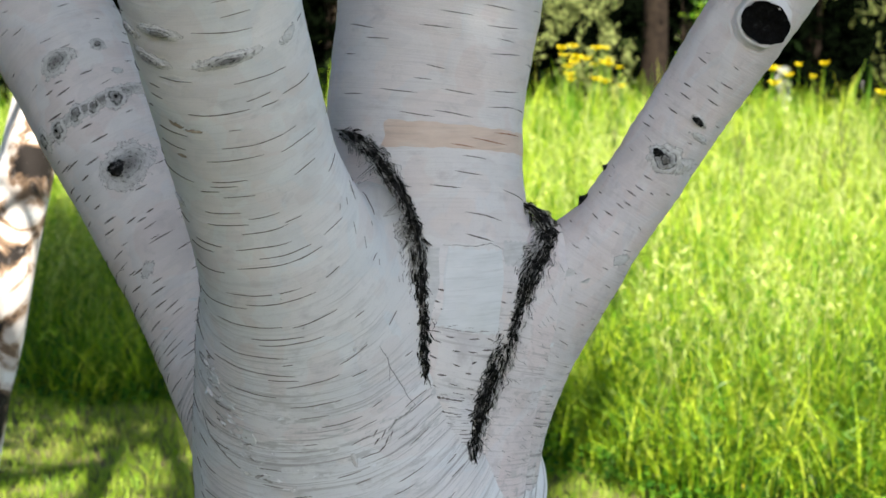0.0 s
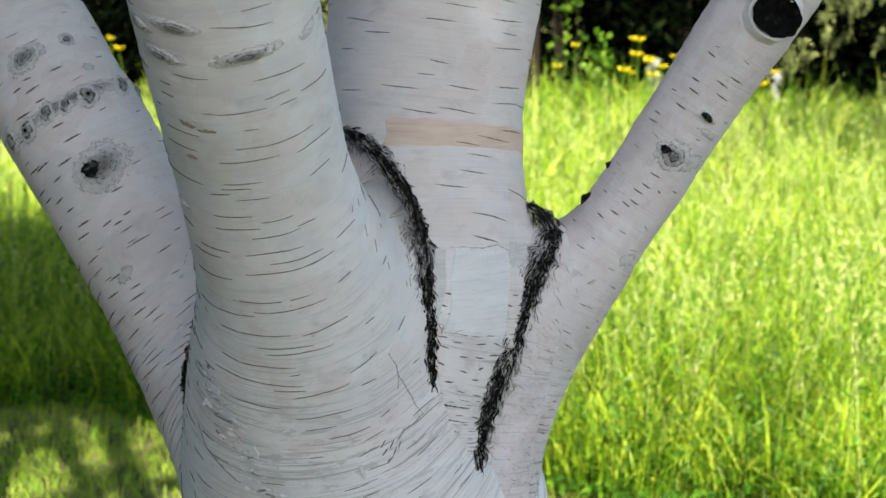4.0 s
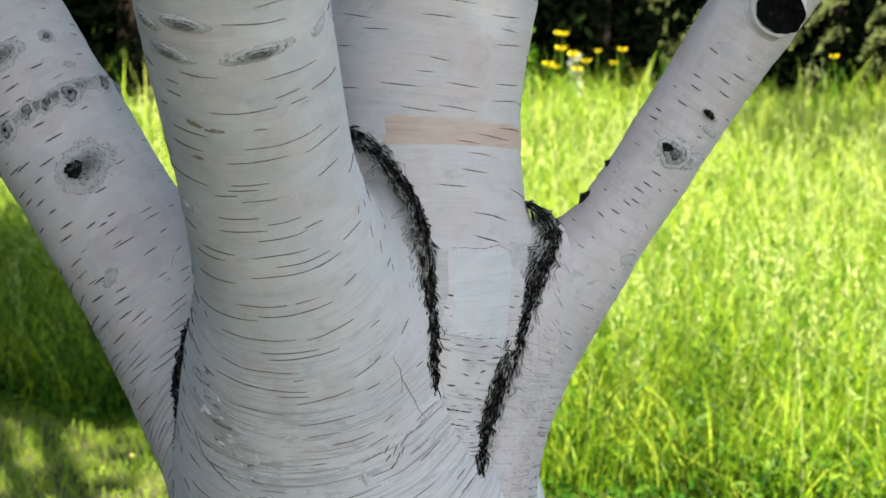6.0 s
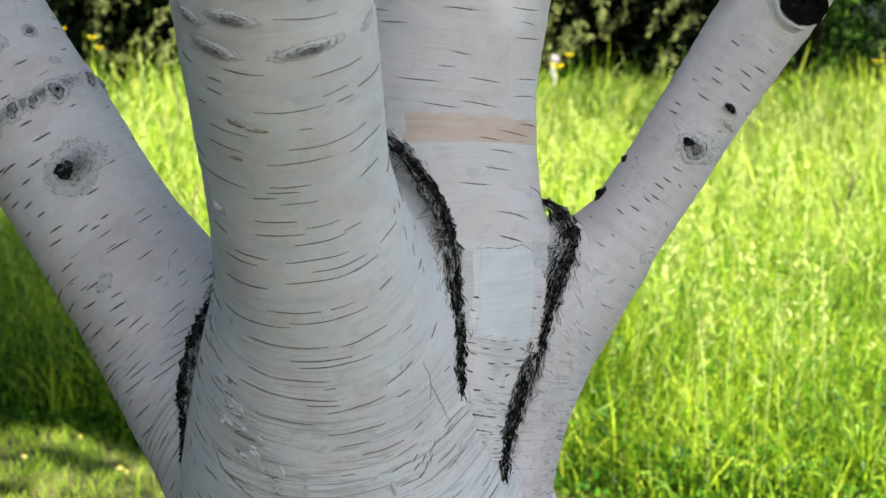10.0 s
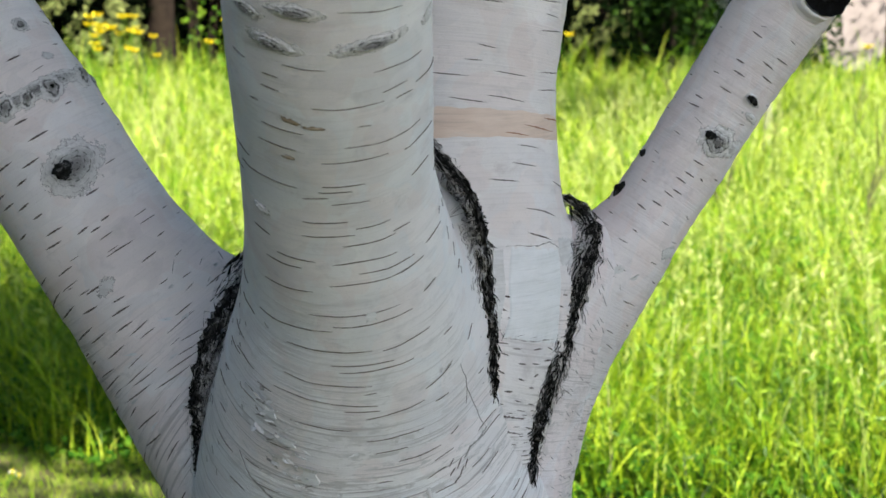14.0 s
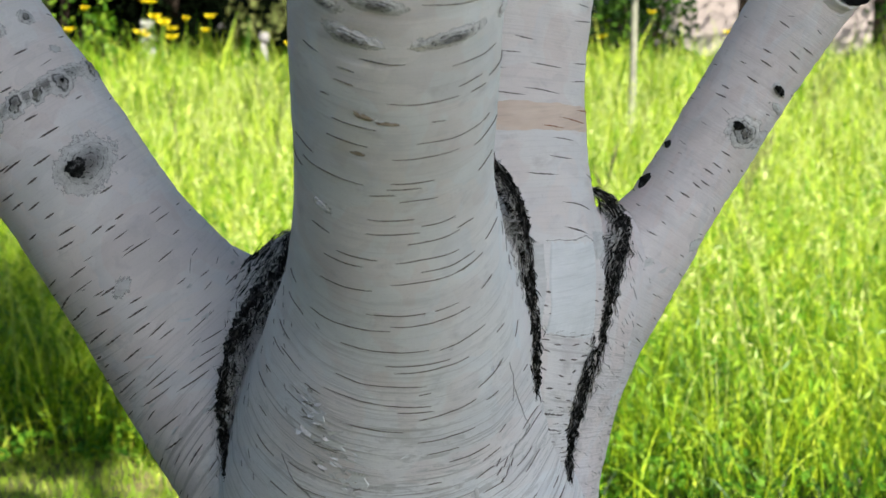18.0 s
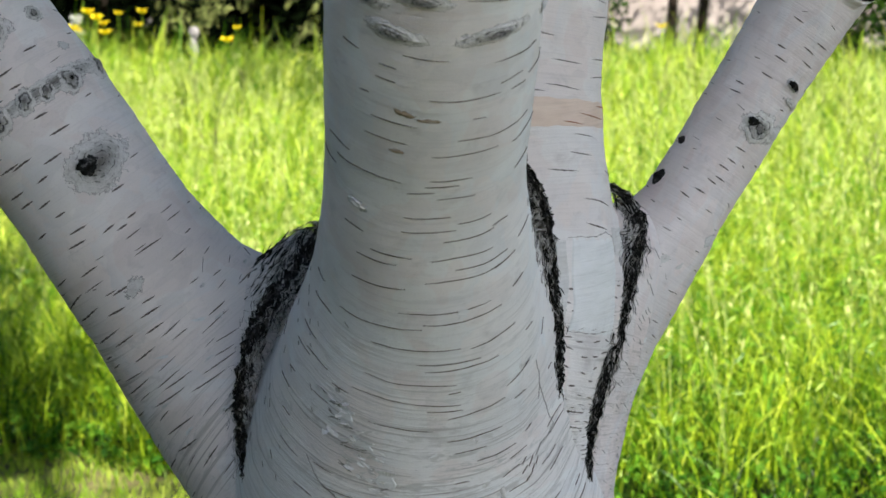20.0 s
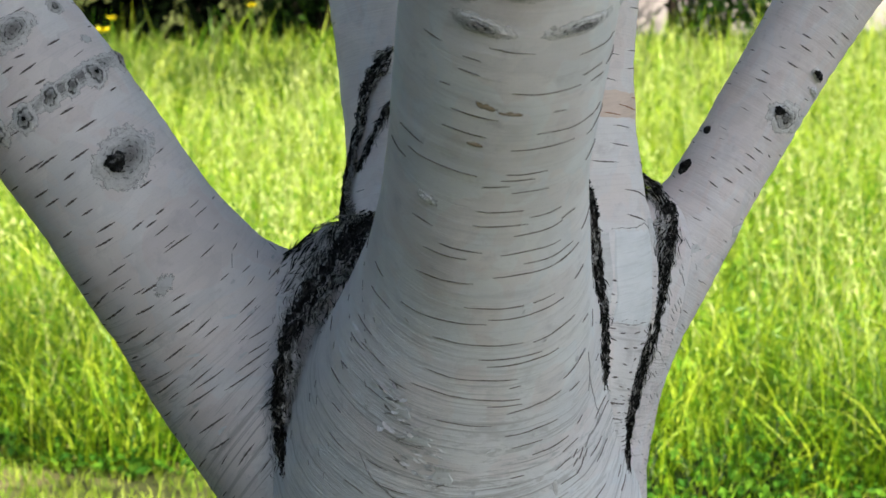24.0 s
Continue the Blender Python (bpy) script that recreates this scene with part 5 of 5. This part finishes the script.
# ---- flowers ----
def tube(points, radii, around=5):
    p, r = np.array(points, float), np.array(radii, float)
    along = unit(np.gradient(p, axis=0))
    side = unit(np.cross(along, np.array([0.3, 1.0, 0.17])))
    up = np.cross(along, side)
    ang = np.linspace(0, 2 * math.pi, around, endpoint=False)
    v = p[:, None] + r[:, None, None] * (side[:, None] * np.cos(ang)[None, :, None] + up[:, None] * np.sin(ang)[None, :, None])
    return v.reshape(-1, 3), [grid_faces(len(p), around, True)]


def flower(rng, name, label, x, y, h, size, petal, group):
    t = new(name)
    t.location = (x, y, 0)
    tagged(t, label, "flower", group)
    q = np.linspace(0, 1, 5)[:, None]
    lean = rng.normal(0, 0.05, 2)
    child("stalk", mesh_of("stalk", *tube(np.concatenate([q**2 * lean, q * h - 0.02 * (1 - q)], 1), np.full(5, 0.0025)), WEED), t)
    ang = np.linspace(0, 2 * math.pi, 14, endpoint=False)
    top = np.array([lean[0], lean[1], h])
    sets = []
    for a in ang:
        d = np.array([math.cos(a), math.sin(a), 0.35 + 0.25 * math.sin(3 * a)])
        w = np.array([-math.sin(a), math.cos(a), 0.0]) * 0.3
        v = np.array([top, top + (d * 0.6 + w) * size, top + d * size, top + (d * 0.6 - w) * size])
        sets.append((v, [np.array([[0, 1, 2, 3]])]))
    child("bloom", mesh_of("bloom", *joined(sets), petal), t)
    child("centre", mesh_of("centre", *tube(top + np.array([[0, 0, -0.006], [0, 0, 0.0], [0, 0, 0.008], [0, 0, 0.012]]), [0.2 * size, 0.4 * size, 0.36 * size, 0.05 * size], 8), YELLOW), t)


for cx, cy, sx, sy, count in ((-2.15, 13.4, 0.13, 0.3, 15), (-1.75, 12.6, 0.2, 0.4, 6), (-0.8, 13.6, 0.28, 0.5, 14), (0.75, 11.0, 0.5, 0.8, 3), (-3.6, 13.0, 0.6, 0.6, 5), (2.6, 12.5, 0.6, 0.8, 3), (-5.4, 13.0, 0.8, 0.6, 5)):
    for k in range(count):
        flower(rng, "yellow_flower", "yellow ragged flower on a tall stalk in the meadow", rng.normal(cx, sx), rng.normal(cy, sy), rng.uniform(0.86, 1.14), rng.uniform(0.036, 0.06), YELLOW, "yellow flowers at the meadow edge")
for x, y, h in ((-1.362, 4.417, 0.05), (-1.19, 3.97, 0.06), (-0.278, 4.212, 0.05), (-0.285, 4.17, 0.03), (0.02, 4.15, 0.05), (-1.5, 4.2, 0.04), (-1.26, 3.98, 0.035)):
    flower(rng, "white_daisy", "small white daisy in the mown grass", x, y, h, rng.uniform(0.010, 0.014), WHITE, "daisies in the mown strip")


# ---- trees behind the meadow, and unseen ones added to block light ----
def limb(points, radii, around=8):
    p, r = np.array(points, float), np.array(radii, float)
    along = unit(np.gradient(p, axis=0))
    side = unit(np.cross(along, np.array([0.3, 1.0, 0.17])))
    up = np.cross(along, side)
    ang = np.linspace(0, 2 * math.pi, around, endpoint=False)
    v = p[:, None] + r[:, None, None] * (side[:, None] * np.cos(ang)[None, :, None] + up[:, None] * np.sin(ang)[None, :, None])
    return v.reshape(-1, 3), [grid_faces(len(p), around, True)]


def spruce(rng, x, y, height, reach, low=0.25, count=5200, sprays=0):
    """A conifer with drooping boughs."""
    t = new("spruce_tree")
    t.location = (x, y, 0)
    tagged(t, "spruce with drooping boughs, near-black needles for shade; five are unseen", "tree", "spruces behind the meadow")
    zz = np.linspace(-0.05, height, 12)
    child("trunk", mesh_of("trunk", *limb(np.stack([0.04 * np.sin(zz), 0.04 * np.cos(zz * 1.3), zz], 1), 0.13 * (1 - zz / height * 0.95) + 0.01, 12), BROWN), t)
    z = low + (height - low) * rng.uniform(0, 1, count) ** 1.7
    az = np.floor(rng.uniform(0, 1, count) * 40) / 40 * 2 * math.pi * 1.618 + np.floor(z * 5)
    az += rng.normal(0, 0.10, count)
    out = rng.uniform(0.12, 1, count) ** 0.6
    rad = out * reach * (1 - z / height) ** 0.75 * (0.8 + 0.25 * np.sin(az * 5))
    drop = 0.28 * out**2 * reach * (1 - z / height) + np.abs(rng.normal(0, 0.10, count))
    c = np.stack([np.cos(az) * rad, np.sin(az) * rad, np.maximum(z - drop, 0.05)], 1)
    nrm = np.stack([np.cos(az), np.sin(az), 0.6 + 0 * az], 1)
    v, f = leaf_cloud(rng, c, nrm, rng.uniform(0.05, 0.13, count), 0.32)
    child("crown", mesh_of("crown", v, f, SHADE_NEEDLE, False), t)
    hung = []
    for k in range(sprays):
        # pale new growth that hangs from the bough ends
        a, z0 = rng.uniform(math.pi, 2 * math.pi), rng.uniform(0.45, 1.7)
        m = 70
        at = np.array([math.cos(a), math.sin(a), 0]) * reach * (1 - z0 / height) ** 0.75 * rng.uniform(0.8, 1.1) + np.array([0, 0, z0])
        q = rng.uniform(0, 1, m)
        c = at + np.stack([(q - 0.5) * 0.3 * math.sin(a), 0 * q, -0.3 * q**2], 1) + rng.normal(0, 0.045, (m, 3)) * (1.3 - q)[:, None]
        c[:, 2] = np.maximum(c[:, 2], 0.1)
        hung.append(leaf_cloud(rng, c, np.tile([0.0, -0.6, 0.8], (m, 1)), rng.uniform(0.015, 0.04, m), 0.4))
    if hung:
        tagged(child("new_growth", mesh_of("new_growth", *joined(hung), SPRAY, False), t, "pale green hanging new growth"), kind="stuff")
    return t


def shrub(rng, x, y, height, reach, count=2600, leaf=None):
    t = new("shrub")
    t.location = (x, y, 0)
    tagged(t, "leafy green shrub; the two nearest the birch are unseen light blockers", "shrub", "shrubs behind the meadow")
    for k in range(9):
        a = rng.uniform(0, 2 * math.pi)
        q = np.linspace(0, 1, 6)[:, None]
        child("branch", mesh_of("branch", *limb(np.array([[0.05 * math.cos(a), 0.05 * math.sin(a), -0.03]]) + q * np.array([[math.cos(a) * reach * 0.7, math.sin(a) * reach * 0.7, height * rng.uniform(0.6, 0.95)]]), 0.025 * (1 - q[:, 0] * 0.8), 6), BROWN), t)
    lobes = np.stack([rng.normal(0, reach * 0.5, 16), rng.normal(0, reach * 0.5, 16), rng.uniform(0.15, 0.9, 16) * height], 1)
    c = lobes[rng.integers(0, 16, count)] + rng.normal(0, 0.2, (count, 3)) * np.array([reach, reach, height * 0.7])
    c[:, 2] = np.abs(c[:, 2]) + 0.03
    v, f = leaf_cloud(rng, c, rng.normal(0, 1, (count, 3)), rng.uniform(0.025, 0.055, count), 0.6)
    child("crown", mesh_of("crown", v, f, leaf or BUSH, False), t)
    return t


rng = np.random.default_rng(11)
for x, y, h, r in ((-13.0, 17.5, 7, 2.0), (-11.2, 16.4, 6, 1.8), (-9.2, 16.2, 6, 1.8), (-7.0, 16.8, 7, 2.0), (-5.1, 16.2, 6.5, 1.8), (-4.9, 19.6, 7, 1.8), (-0.9, 21.4, 6.2, 1.5)):
    spruce(rng, x, y, h, r, 0.12, 7500)
for x, y, h, r in ((-13.5, 21, 9, 2.8), (-10.2, 21, 9, 2.8), (-7.1, 20.6, 9, 2.8), (-4.2, 21.2, 9, 2.8), (-1.6, 25.0, 9, 2.6), (1.2, 25.5, 9, 2.8), (3.0, 26.0, 8, 2.2), (-0.4, 28.5, 9, 2.8), (2.6, 29, 9, 2.8)):
    spruce(rng, x, y, h, r, 0.08, 7500)
# out of view to the left and behind the camera, added to block skylight
for x, y, h, r in ((-5.7, 4.0, 7, 1.6), (-6.6, 6.2, 7, 1.6), (-3.3, -0.7, 6, 1.6), (-2.7, -2.6, 7, 1.9), (-0.8, -5.4, 7, 2.0)):
    spruce(rng, x, y, h, r, 0.08, 7500)
spruce(rng, -3.75, 19.3, 6.5, 1.1, 0.2, 5000, 70)
spruce(rng, -6.0, 18.6, 6.5, 1.2, 0.2, 5000, 40)
spruce(rng, 0.5, 24.4, 6.5, 1.2, 0.2, 5000, 24)
spruce(rng, 2.0, 23.6, 6.5, 1.2, 0.2, 5000, 20)
spruce(rng, -0.9, 23.4, 6.5, 1.1, 0.2, 5000, 22)
for x, y, h, r in ((3.9, 18.0, 1.5, 0.6), (6.3, 16.4, 1.9, 0.55), (9.6, 17.0, 2.0, 1.0), (11.4, 18.0, 2.1, 1.1), (3.2, 20.5, 1.8, 0.8)):
    shrub(rng, x, y, h, r)
# two unseen shrubs, added to darken the left flank of the birch
for x, y, h, r in ((-1.75, -0.75, 2.1, 0.45), (-1.95, 0.25, 1.9, 0.4)):
    shrub(rng, x, y, h, r, 5200)
shrub(rng, -2.15, 20.9, 1.75, 0.2, 200, WEED)
shrub(rng, -1.35, 16.4, 1.0, 0.2, 260, WEED)


# dense woods that close the view behind, near black in place of shade
n = 16000
c = np.stack([rng.uniform(-26, 22, n), rng.uniform(32, 36, n), rng.uniform(0, 1, n) ** 1.2 * 11], 1)
c[:, 2] *= 0.8 + 0.2 * np.sin(c[:, 0] * 0.9) * np.sin(c[:, 0] * 0.37 + 1)
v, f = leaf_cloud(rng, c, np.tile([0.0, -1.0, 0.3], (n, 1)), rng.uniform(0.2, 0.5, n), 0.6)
tagged(new("far_woods", mesh_of("far_woods", v, f, SHADE_NEEDLE, False)), "dense woods beyond the meadow, coloured near black for shade", "woods", kind="stuff")


def bare_tree(rng, name, label, x, y, height, radius, bark, crown_low, crown):
    t = tagged(new(name), label, "tree")
    t.location = (x, y, 0)
    zz = np.linspace(-0.05, height, 16)
    lean = rng.normal(0, 0.03, 2)
    line = np.stack([lean[0] * zz + 0.03 * np.sin(zz * 1.1), lean[1] * zz, zz], 1)
    child("trunk", mesh_of("trunk", *limb(line, radius * (1.15 - zz / height) + 0.004 + 0.4 * radius * np.exp(-zz * 5), 14), bark), t)
    m = 3500
    c = np.stack([rng.normal(0, 0.7, m), rng.normal(0, 0.7, m), crown_low + (height * 1.05 - crown_low) * rng.uniform(0, 1, m)], 1)
    v, f = leaf_cloud(rng, c, np.tile([0, 0, 1.0], (m, 1)), rng.uniform(0.03, 0.07, m), 0.6)
    child("crown", mesh_of("crown", v, f, crown, False), t)
    for k in range(7):
        a = rng.uniform(0, 2 * math.pi)
        q = np.linspace(0, 1, 6)[:, None]
        b = np.array([[0, 0, crown_low + (height - crown_low) * k / 8]])
        child("branch", mesh_of("branch", *limb(b + q * np.array([[math.cos(a) * 0.9, math.sin(a) * 0.9, 0.5]]), radius * 0.25 * (1 - 0.85 * q[:, 0]), 6), bark), t)


bare_tree(rng, "pine_tree", "tall tree with a bare brown trunk at the meadow edge", -2.56, 20.2, 7.0, 0.14, BROWN, 2.2, BUSH)
bare_tree(rng, "young_tree", "slender young tree with a pale grey trunk in the meadow", 2.65, 12.0, 4.0, 0.022, SAPLING, 2.4, LEAF)
for x, y in ((5.58, 20.0), (6.05, 20.5), (6.85, 19.0), (8.0, 19.3), (9.4, 20.0)):
    bare_tree(rng, "garden_tree", "tree with a dark bare trunk before the pale house", x, y, 4.5, 0.055, BROWN, 2.4, BUSH)


def broad_tree(rng, x, y, height, reach, count):
    """An unseen leafy tree with a dense round crown, added to block the sun."""
    t = tagged(new("shade_tree"), "dense leafy tree, unseen, added to keep the sun off birch and lawn", "tree")
    t.location = (x, y, 0)
    zz = np.linspace(-0.05, height * 0.85, 14)
    child("trunk", mesh_of("trunk", *limb(np.stack([0.05 * np.sin(zz), 0.03 * zz, zz], 1), 0.16 * (1.1 - zz / height) + 0.05 * np.exp(-zz * 4), 16), BROWN), t)
    d = unit(rng.normal(0, 1, (count, 3)))
    r = rng.uniform(0.25, 1, count) ** 0.5 * (1 + 0.15 * wobble(d, 4.0))
    c = d * r[:, None] * np.array([reach, reach, reach * 1.15]) + np.array([0, 0, height - reach])
    # a gap lets the sun through on the leaning birch
    fx, fy = x + c[:, 0] - 0.442 * c[:, 2], y + c[:, 1] + 0.884 * c[:, 2]
    c = c[(np.abs(fx + 1.85) > 0.36) | (np.abs(fy - 3.05) > 0.55)]
    count = len(c)
    tagged(child("crown", mesh_of("crown", *leaf_cloud(rng, c, np.tile([0, 0, 1.0], (count, 1)), rng.uniform(0.035, 0.06, count), 0.7), LEAF, False), t), kind="stuff")
    for k in range(9):
        a = k * 2.4
        q = np.linspace(0, 1, 6)[:, None]
        b = np.array([[0, 0.1, height * 0.42 + 0.25 * k]])
        child("branch", mesh_of("branch", *limb(b + q * np.array([[math.cos(a) * reach * 0.8, math.sin(a) * reach * 0.8, 0.9]]), 0.05 * (1 - 0.85 * q[:, 0]), 7), BROWN), t)


# out of view: the first keeps sun off the stems, the second off the lawn
broad_tree(rng, 3.3, -6.5, 10.2, 1.85, 46000)
broad_tree(np.random.default_rng(6), 5.96, -7.6, 9.8, 2.2, 36000)


def white_post(x, y, h):
    t = tagged(new("marker_post"), "short white painted post with a cap beyond the meadow", "post", "white posts beyond the meadow")
    t.location = (x, y, 0)
    child("shaft", box_mesh("shaft", (-0.04, -0.04, -0.03), (0.04, 0.04, h - 0.1), WHITEPAINT), t)
    child("cap", box_mesh("cap", (-0.055, -0.055, h - 0.1), (0.055, 0.055, h), WHITEPAINT, 0.02), t)


def box_mesh(name, lo, hi, mat, bevel=0.01):
    bm = bmesh.new()
    bmesh.ops.create_cube(bm, size=1)
    for v in bm.verts:
        v.co = Vector([(a + b) / 2 + c * (b - a) for a, b, c in zip(lo, hi, v.co)])
    if bevel:
        bmesh.ops.bevel(bm, geom=bm.edges[:], offset=bevel, segments=2, affect="EDGES")
    me = bpy.data.meshes.new(name)
    bm.to_mesh(me)
    bm.free()
    me.materials.append(mat)
    return me


WHITEPAINT = plain("white_paint", [(0.3, (0.275, 0.259, 0.253)), (0.6, (0.363, 0.352, 0.347))], 5.0, 0.5, 0.001)
for x, y, h in ((-0.28, 22.2, 0.62), (0.26, 22.4, 0.5)):
    white_post(x, y, h)


def blossom_shrub(x, y, h, r):
    t = tagged(new("blossom_shrub"), "shrub covered in white blossom among dark trees", "shrub", "white blossom shrubs")
    t.location = (x, y, 0)
    q = np.linspace(0, 1, 5)[:, None]
    for a in (0.3, 1.7, 3.0, 4.4, 5.5):
        child("branch", mesh_of("branch", *limb(q * np.array([[math.cos(a) * r * 0.6, math.sin(a) * r * 0.6, h]]) - np.array([[0, 0, 0.03]]), 0.012 * (1 - 0.8 * q[:, 0]), 5), BROWN), t)
    c = np.stack([rng.normal(0, r * 0.4, 260), rng.normal(0, r * 0.4, 260), rng.uniform(0.4, 1.05, 260) * h], 1)
    child("blossom", mesh_of("blossom", *leaf_cloud(rng, c, rng.normal(0, 1, (260, 3)), rng.uniform(0.02, 0.04, 260), 0.8), WHITE, False), t)
    c = np.stack([rng.normal(0, r * 0.45, 300), rng.normal(0, r * 0.45, 300), rng.uniform(0.1, 0.95, 300) * h], 1)
    child("foliage", mesh_of("foliage", *leaf_cloud(rng, c, rng.normal(0, 1, (300, 3)), rng.uniform(0.02, 0.04, 300), 0.5), BUSH, False), t)


for x, y, h, r in ((-1.05, 19.6, 0.72, 0.07), (4.3, 22.6, 1.1, 0.3)):
    blossom_shrub(x, y, h, r)


# ---- pale house beyond the trees ----
house = tagged(new("house"), "low pale plastered house with a dark roof behind trees", "house")
house.location = (10.2, 24.0, 0)
child("wall", box_mesh("wall", (-4.7, 0, -0.1), (4.2, 5, 2.8), STONE), house)
child("plinth", box_mesh("plinth", (-4.74, -0.04, -0.1), (4.24, 5.04, 0.1), ROOF), house)
rv = np.array([(-5.2, -0.5, 2.75), (4.6, -0.5, 2.75), (4.6, 5.5, 2.75), (-5.2, 5.5, 2.75), (-5.2, 2.5, 4.6), (4.6, 2.5, 4.6)], float)
child("roof", mesh_of("roof", rv, [np.array([(0, 1, 5, 4), (2, 3, 4, 5), (3, 2, 1, 0)]), np.array([(1, 2, 5), (3, 0, 4)])], ROOF, False), house)


# ---- the birch behind, leaning ----
lean_birch = tagged(new("leaning_birch"), "leaning white birch trunk with black blotches, sunlit", "tree")
zz = np.linspace(-0.05, 4.5, 40)
line = np.stack([-1.548 + 0.27 * zz - 0.018 * zz**2, 1.72 + 0.02 * zz, zz], 1)
v, f = limb(line, 0.062 * (1.12 - zz / 5.2) + 0.03 * np.exp(-zz * 4), 40)
v = v + 0.003 * wobble(v, 22)[:, None] * np.array([1, 1, 0])
child("trunk", mesh_of("trunk", v, f, OLDBARK), lean_birch)
m = 9000
c = np.array([-0.9, 1.7, 4.6]) + rng.normal(0, 0.5, (m, 3)) * np.array([1, 1, 0.9])
child("crown", mesh_of("crown", *leaf_cloud(rng, c, np.tile([0, 0, 1.0], (m, 1)), rng.uniform(0.025, 0.05, m), 0.7), LEAF, False), lean_birch)


# ---- crown of the birch ----
rng = np.random.default_rng(21)
twigs, spots = [], []
for key in STEMS:
    c = CHAIN[key]
    c = c[c[:, 2] > 2.1]
    for k in range(56):
        b = c[rng.integers(0, len(c))]
        a = rng.uniform(0, 2 * math.pi)
        ln = rng.uniform(0.5, 1.6)
        way = np.array([math.cos(a), math.sin(a), rng.uniform(0.2, 0.9)])
        q = np.linspace(0, 1, 7)[:, None]
        p = b[:3] + q * way * ln + np.array([0, 0, -0.45]) * q**2.2 * ln
        twigs.append(limb(p, max(0.006, b[3] * 0.22) * (1 - 0.85 * q[:, 0]), 6))
        m = 420
        t = rng.uniform(0.12, 1, m)
        s = np.stack([np.interp(t, q[:, 0], p[:, k2]) for k2 in range(3)], 1) + rng.normal(0, 0.2, (m, 3))
        s[:, 2] -= np.abs(rng.normal(0, 0.12, m))
        spots.append(s)
spots = np.vstack(spots)
spots = spots[((spots[:, 2] > 2.3) & (spots[:, 2] < 3.7)) | (spots[:, 2] > 5.3)]
spots = spots[(spots[:, 2] > 3.7) | (rng.uniform(0, 1, len(spots)) < 0.5)]
# the leaves are thinned where the sun falls through on the lawn and on the leaning birch
fx, fy = spots[:, 0] - 0.442 * spots[:, 2], spots[:, 1] + 0.884 * spots[:, 2]
gaps = wobble(np.stack([fx, fy, 0 * fx], 1), 5.0, 3.0)
keep = (fy < 3.5) | ((fx < -1.0) & (fy > 4.9)) | ((fx < -0.6) & (fy >= 3.5) & (fy <= 4.9) & (gaps > 0.42))
spots = spots[keep]
# unseen leaves added free of the twigs to shade the meadow's near end
n = 34000
fx, fy, hz = rng.uniform(-3.6, -0.85, n), rng.uniform(4.75, 7.0, n), np.where(rng.uniform(0, 1, n) < 0.6, rng.uniform(1.95, 2.8, n), rng.uniform(5.3, 6.3, n))
more = np.stack([fx + 0.442 * hz, fy - 0.884 * hz, hz], 1)
# a low added layer that keeps skylight off the left of the meadow
low = np.stack([rng.uniform(-3.6, -1.3, 9000), rng.uniform(4.7, 6.4, 9000), rng.uniform(2.0, 2.9, 9000)], 1)
# added unseen leaves that shade the meadow's foot and the lawn before it
n = 8500
fx, hz = rng.uniform(-1.5, -0.62, n), rng.uniform(5.2, 6.4, n)
fy = rng.uniform(4.1, 5.0, n)
foot = np.stack([fx + 0.442 * hz, fy - 0.884 * hz, hz], 1)[wobble(np.stack([fx, fy, 0 * fx], 1), 5.0, 2.0) > -0.25]
fx, fy = foot[:, 0] - 0.442 * foot[:, 2], foot[:, 1] + 0.884 * foot[:, 2]
foot = foot[(fx > -0.8) | (fy > edge_y(fx) - 0.12)]
n = 550
fx, hz = rng.uniform(-1.6, 0.4, n), rng.uniform(5.2, 6.4, n)
fy = edge_y(fx) + rng.uniform(-0.7, 1.3, n)
foot = np.vstack([foot, np.stack([fx + 0.442 * hz, fy - 0.884 * hz, hz], 1)])
fx, fy = more[:, 0] - 0.442 * more[:, 2], more[:, 1] + 0.884 * more[:, 2]
spots = np.vstack([spots, low, foot, more[wobble(np.stack([fx, fy, 0 * fx], 1), 4.0, 1.0) > -0.7 + 1.1 * (fy > 5.5)]])
fx, fy = spots[:, 0] - 0.442 * spots[:, 2], spots[:, 1] + 0.884 * spots[:, 2]
spots = spots[(np.abs(fx + 1.85) > 0.36) | (np.abs(fy - 3.05) > 0.55)]
tagged(child("branches", mesh_of("branches", *joined(twigs), BROWN), birch, "thin brown drooping birch branches"), kind="stuff")
v, f = leaf_cloud(rng, spots, np.tile([0.0, 0.0, 1.0], (len(spots), 1)), rng.uniform(0.025, 0.045, len(spots)), 0.7)
tagged(child("crown", mesh_of("crown", v, f, LEAF, False), birch, "green birch leaves overhead, many added unseen to cast shade"), kind="stuff")
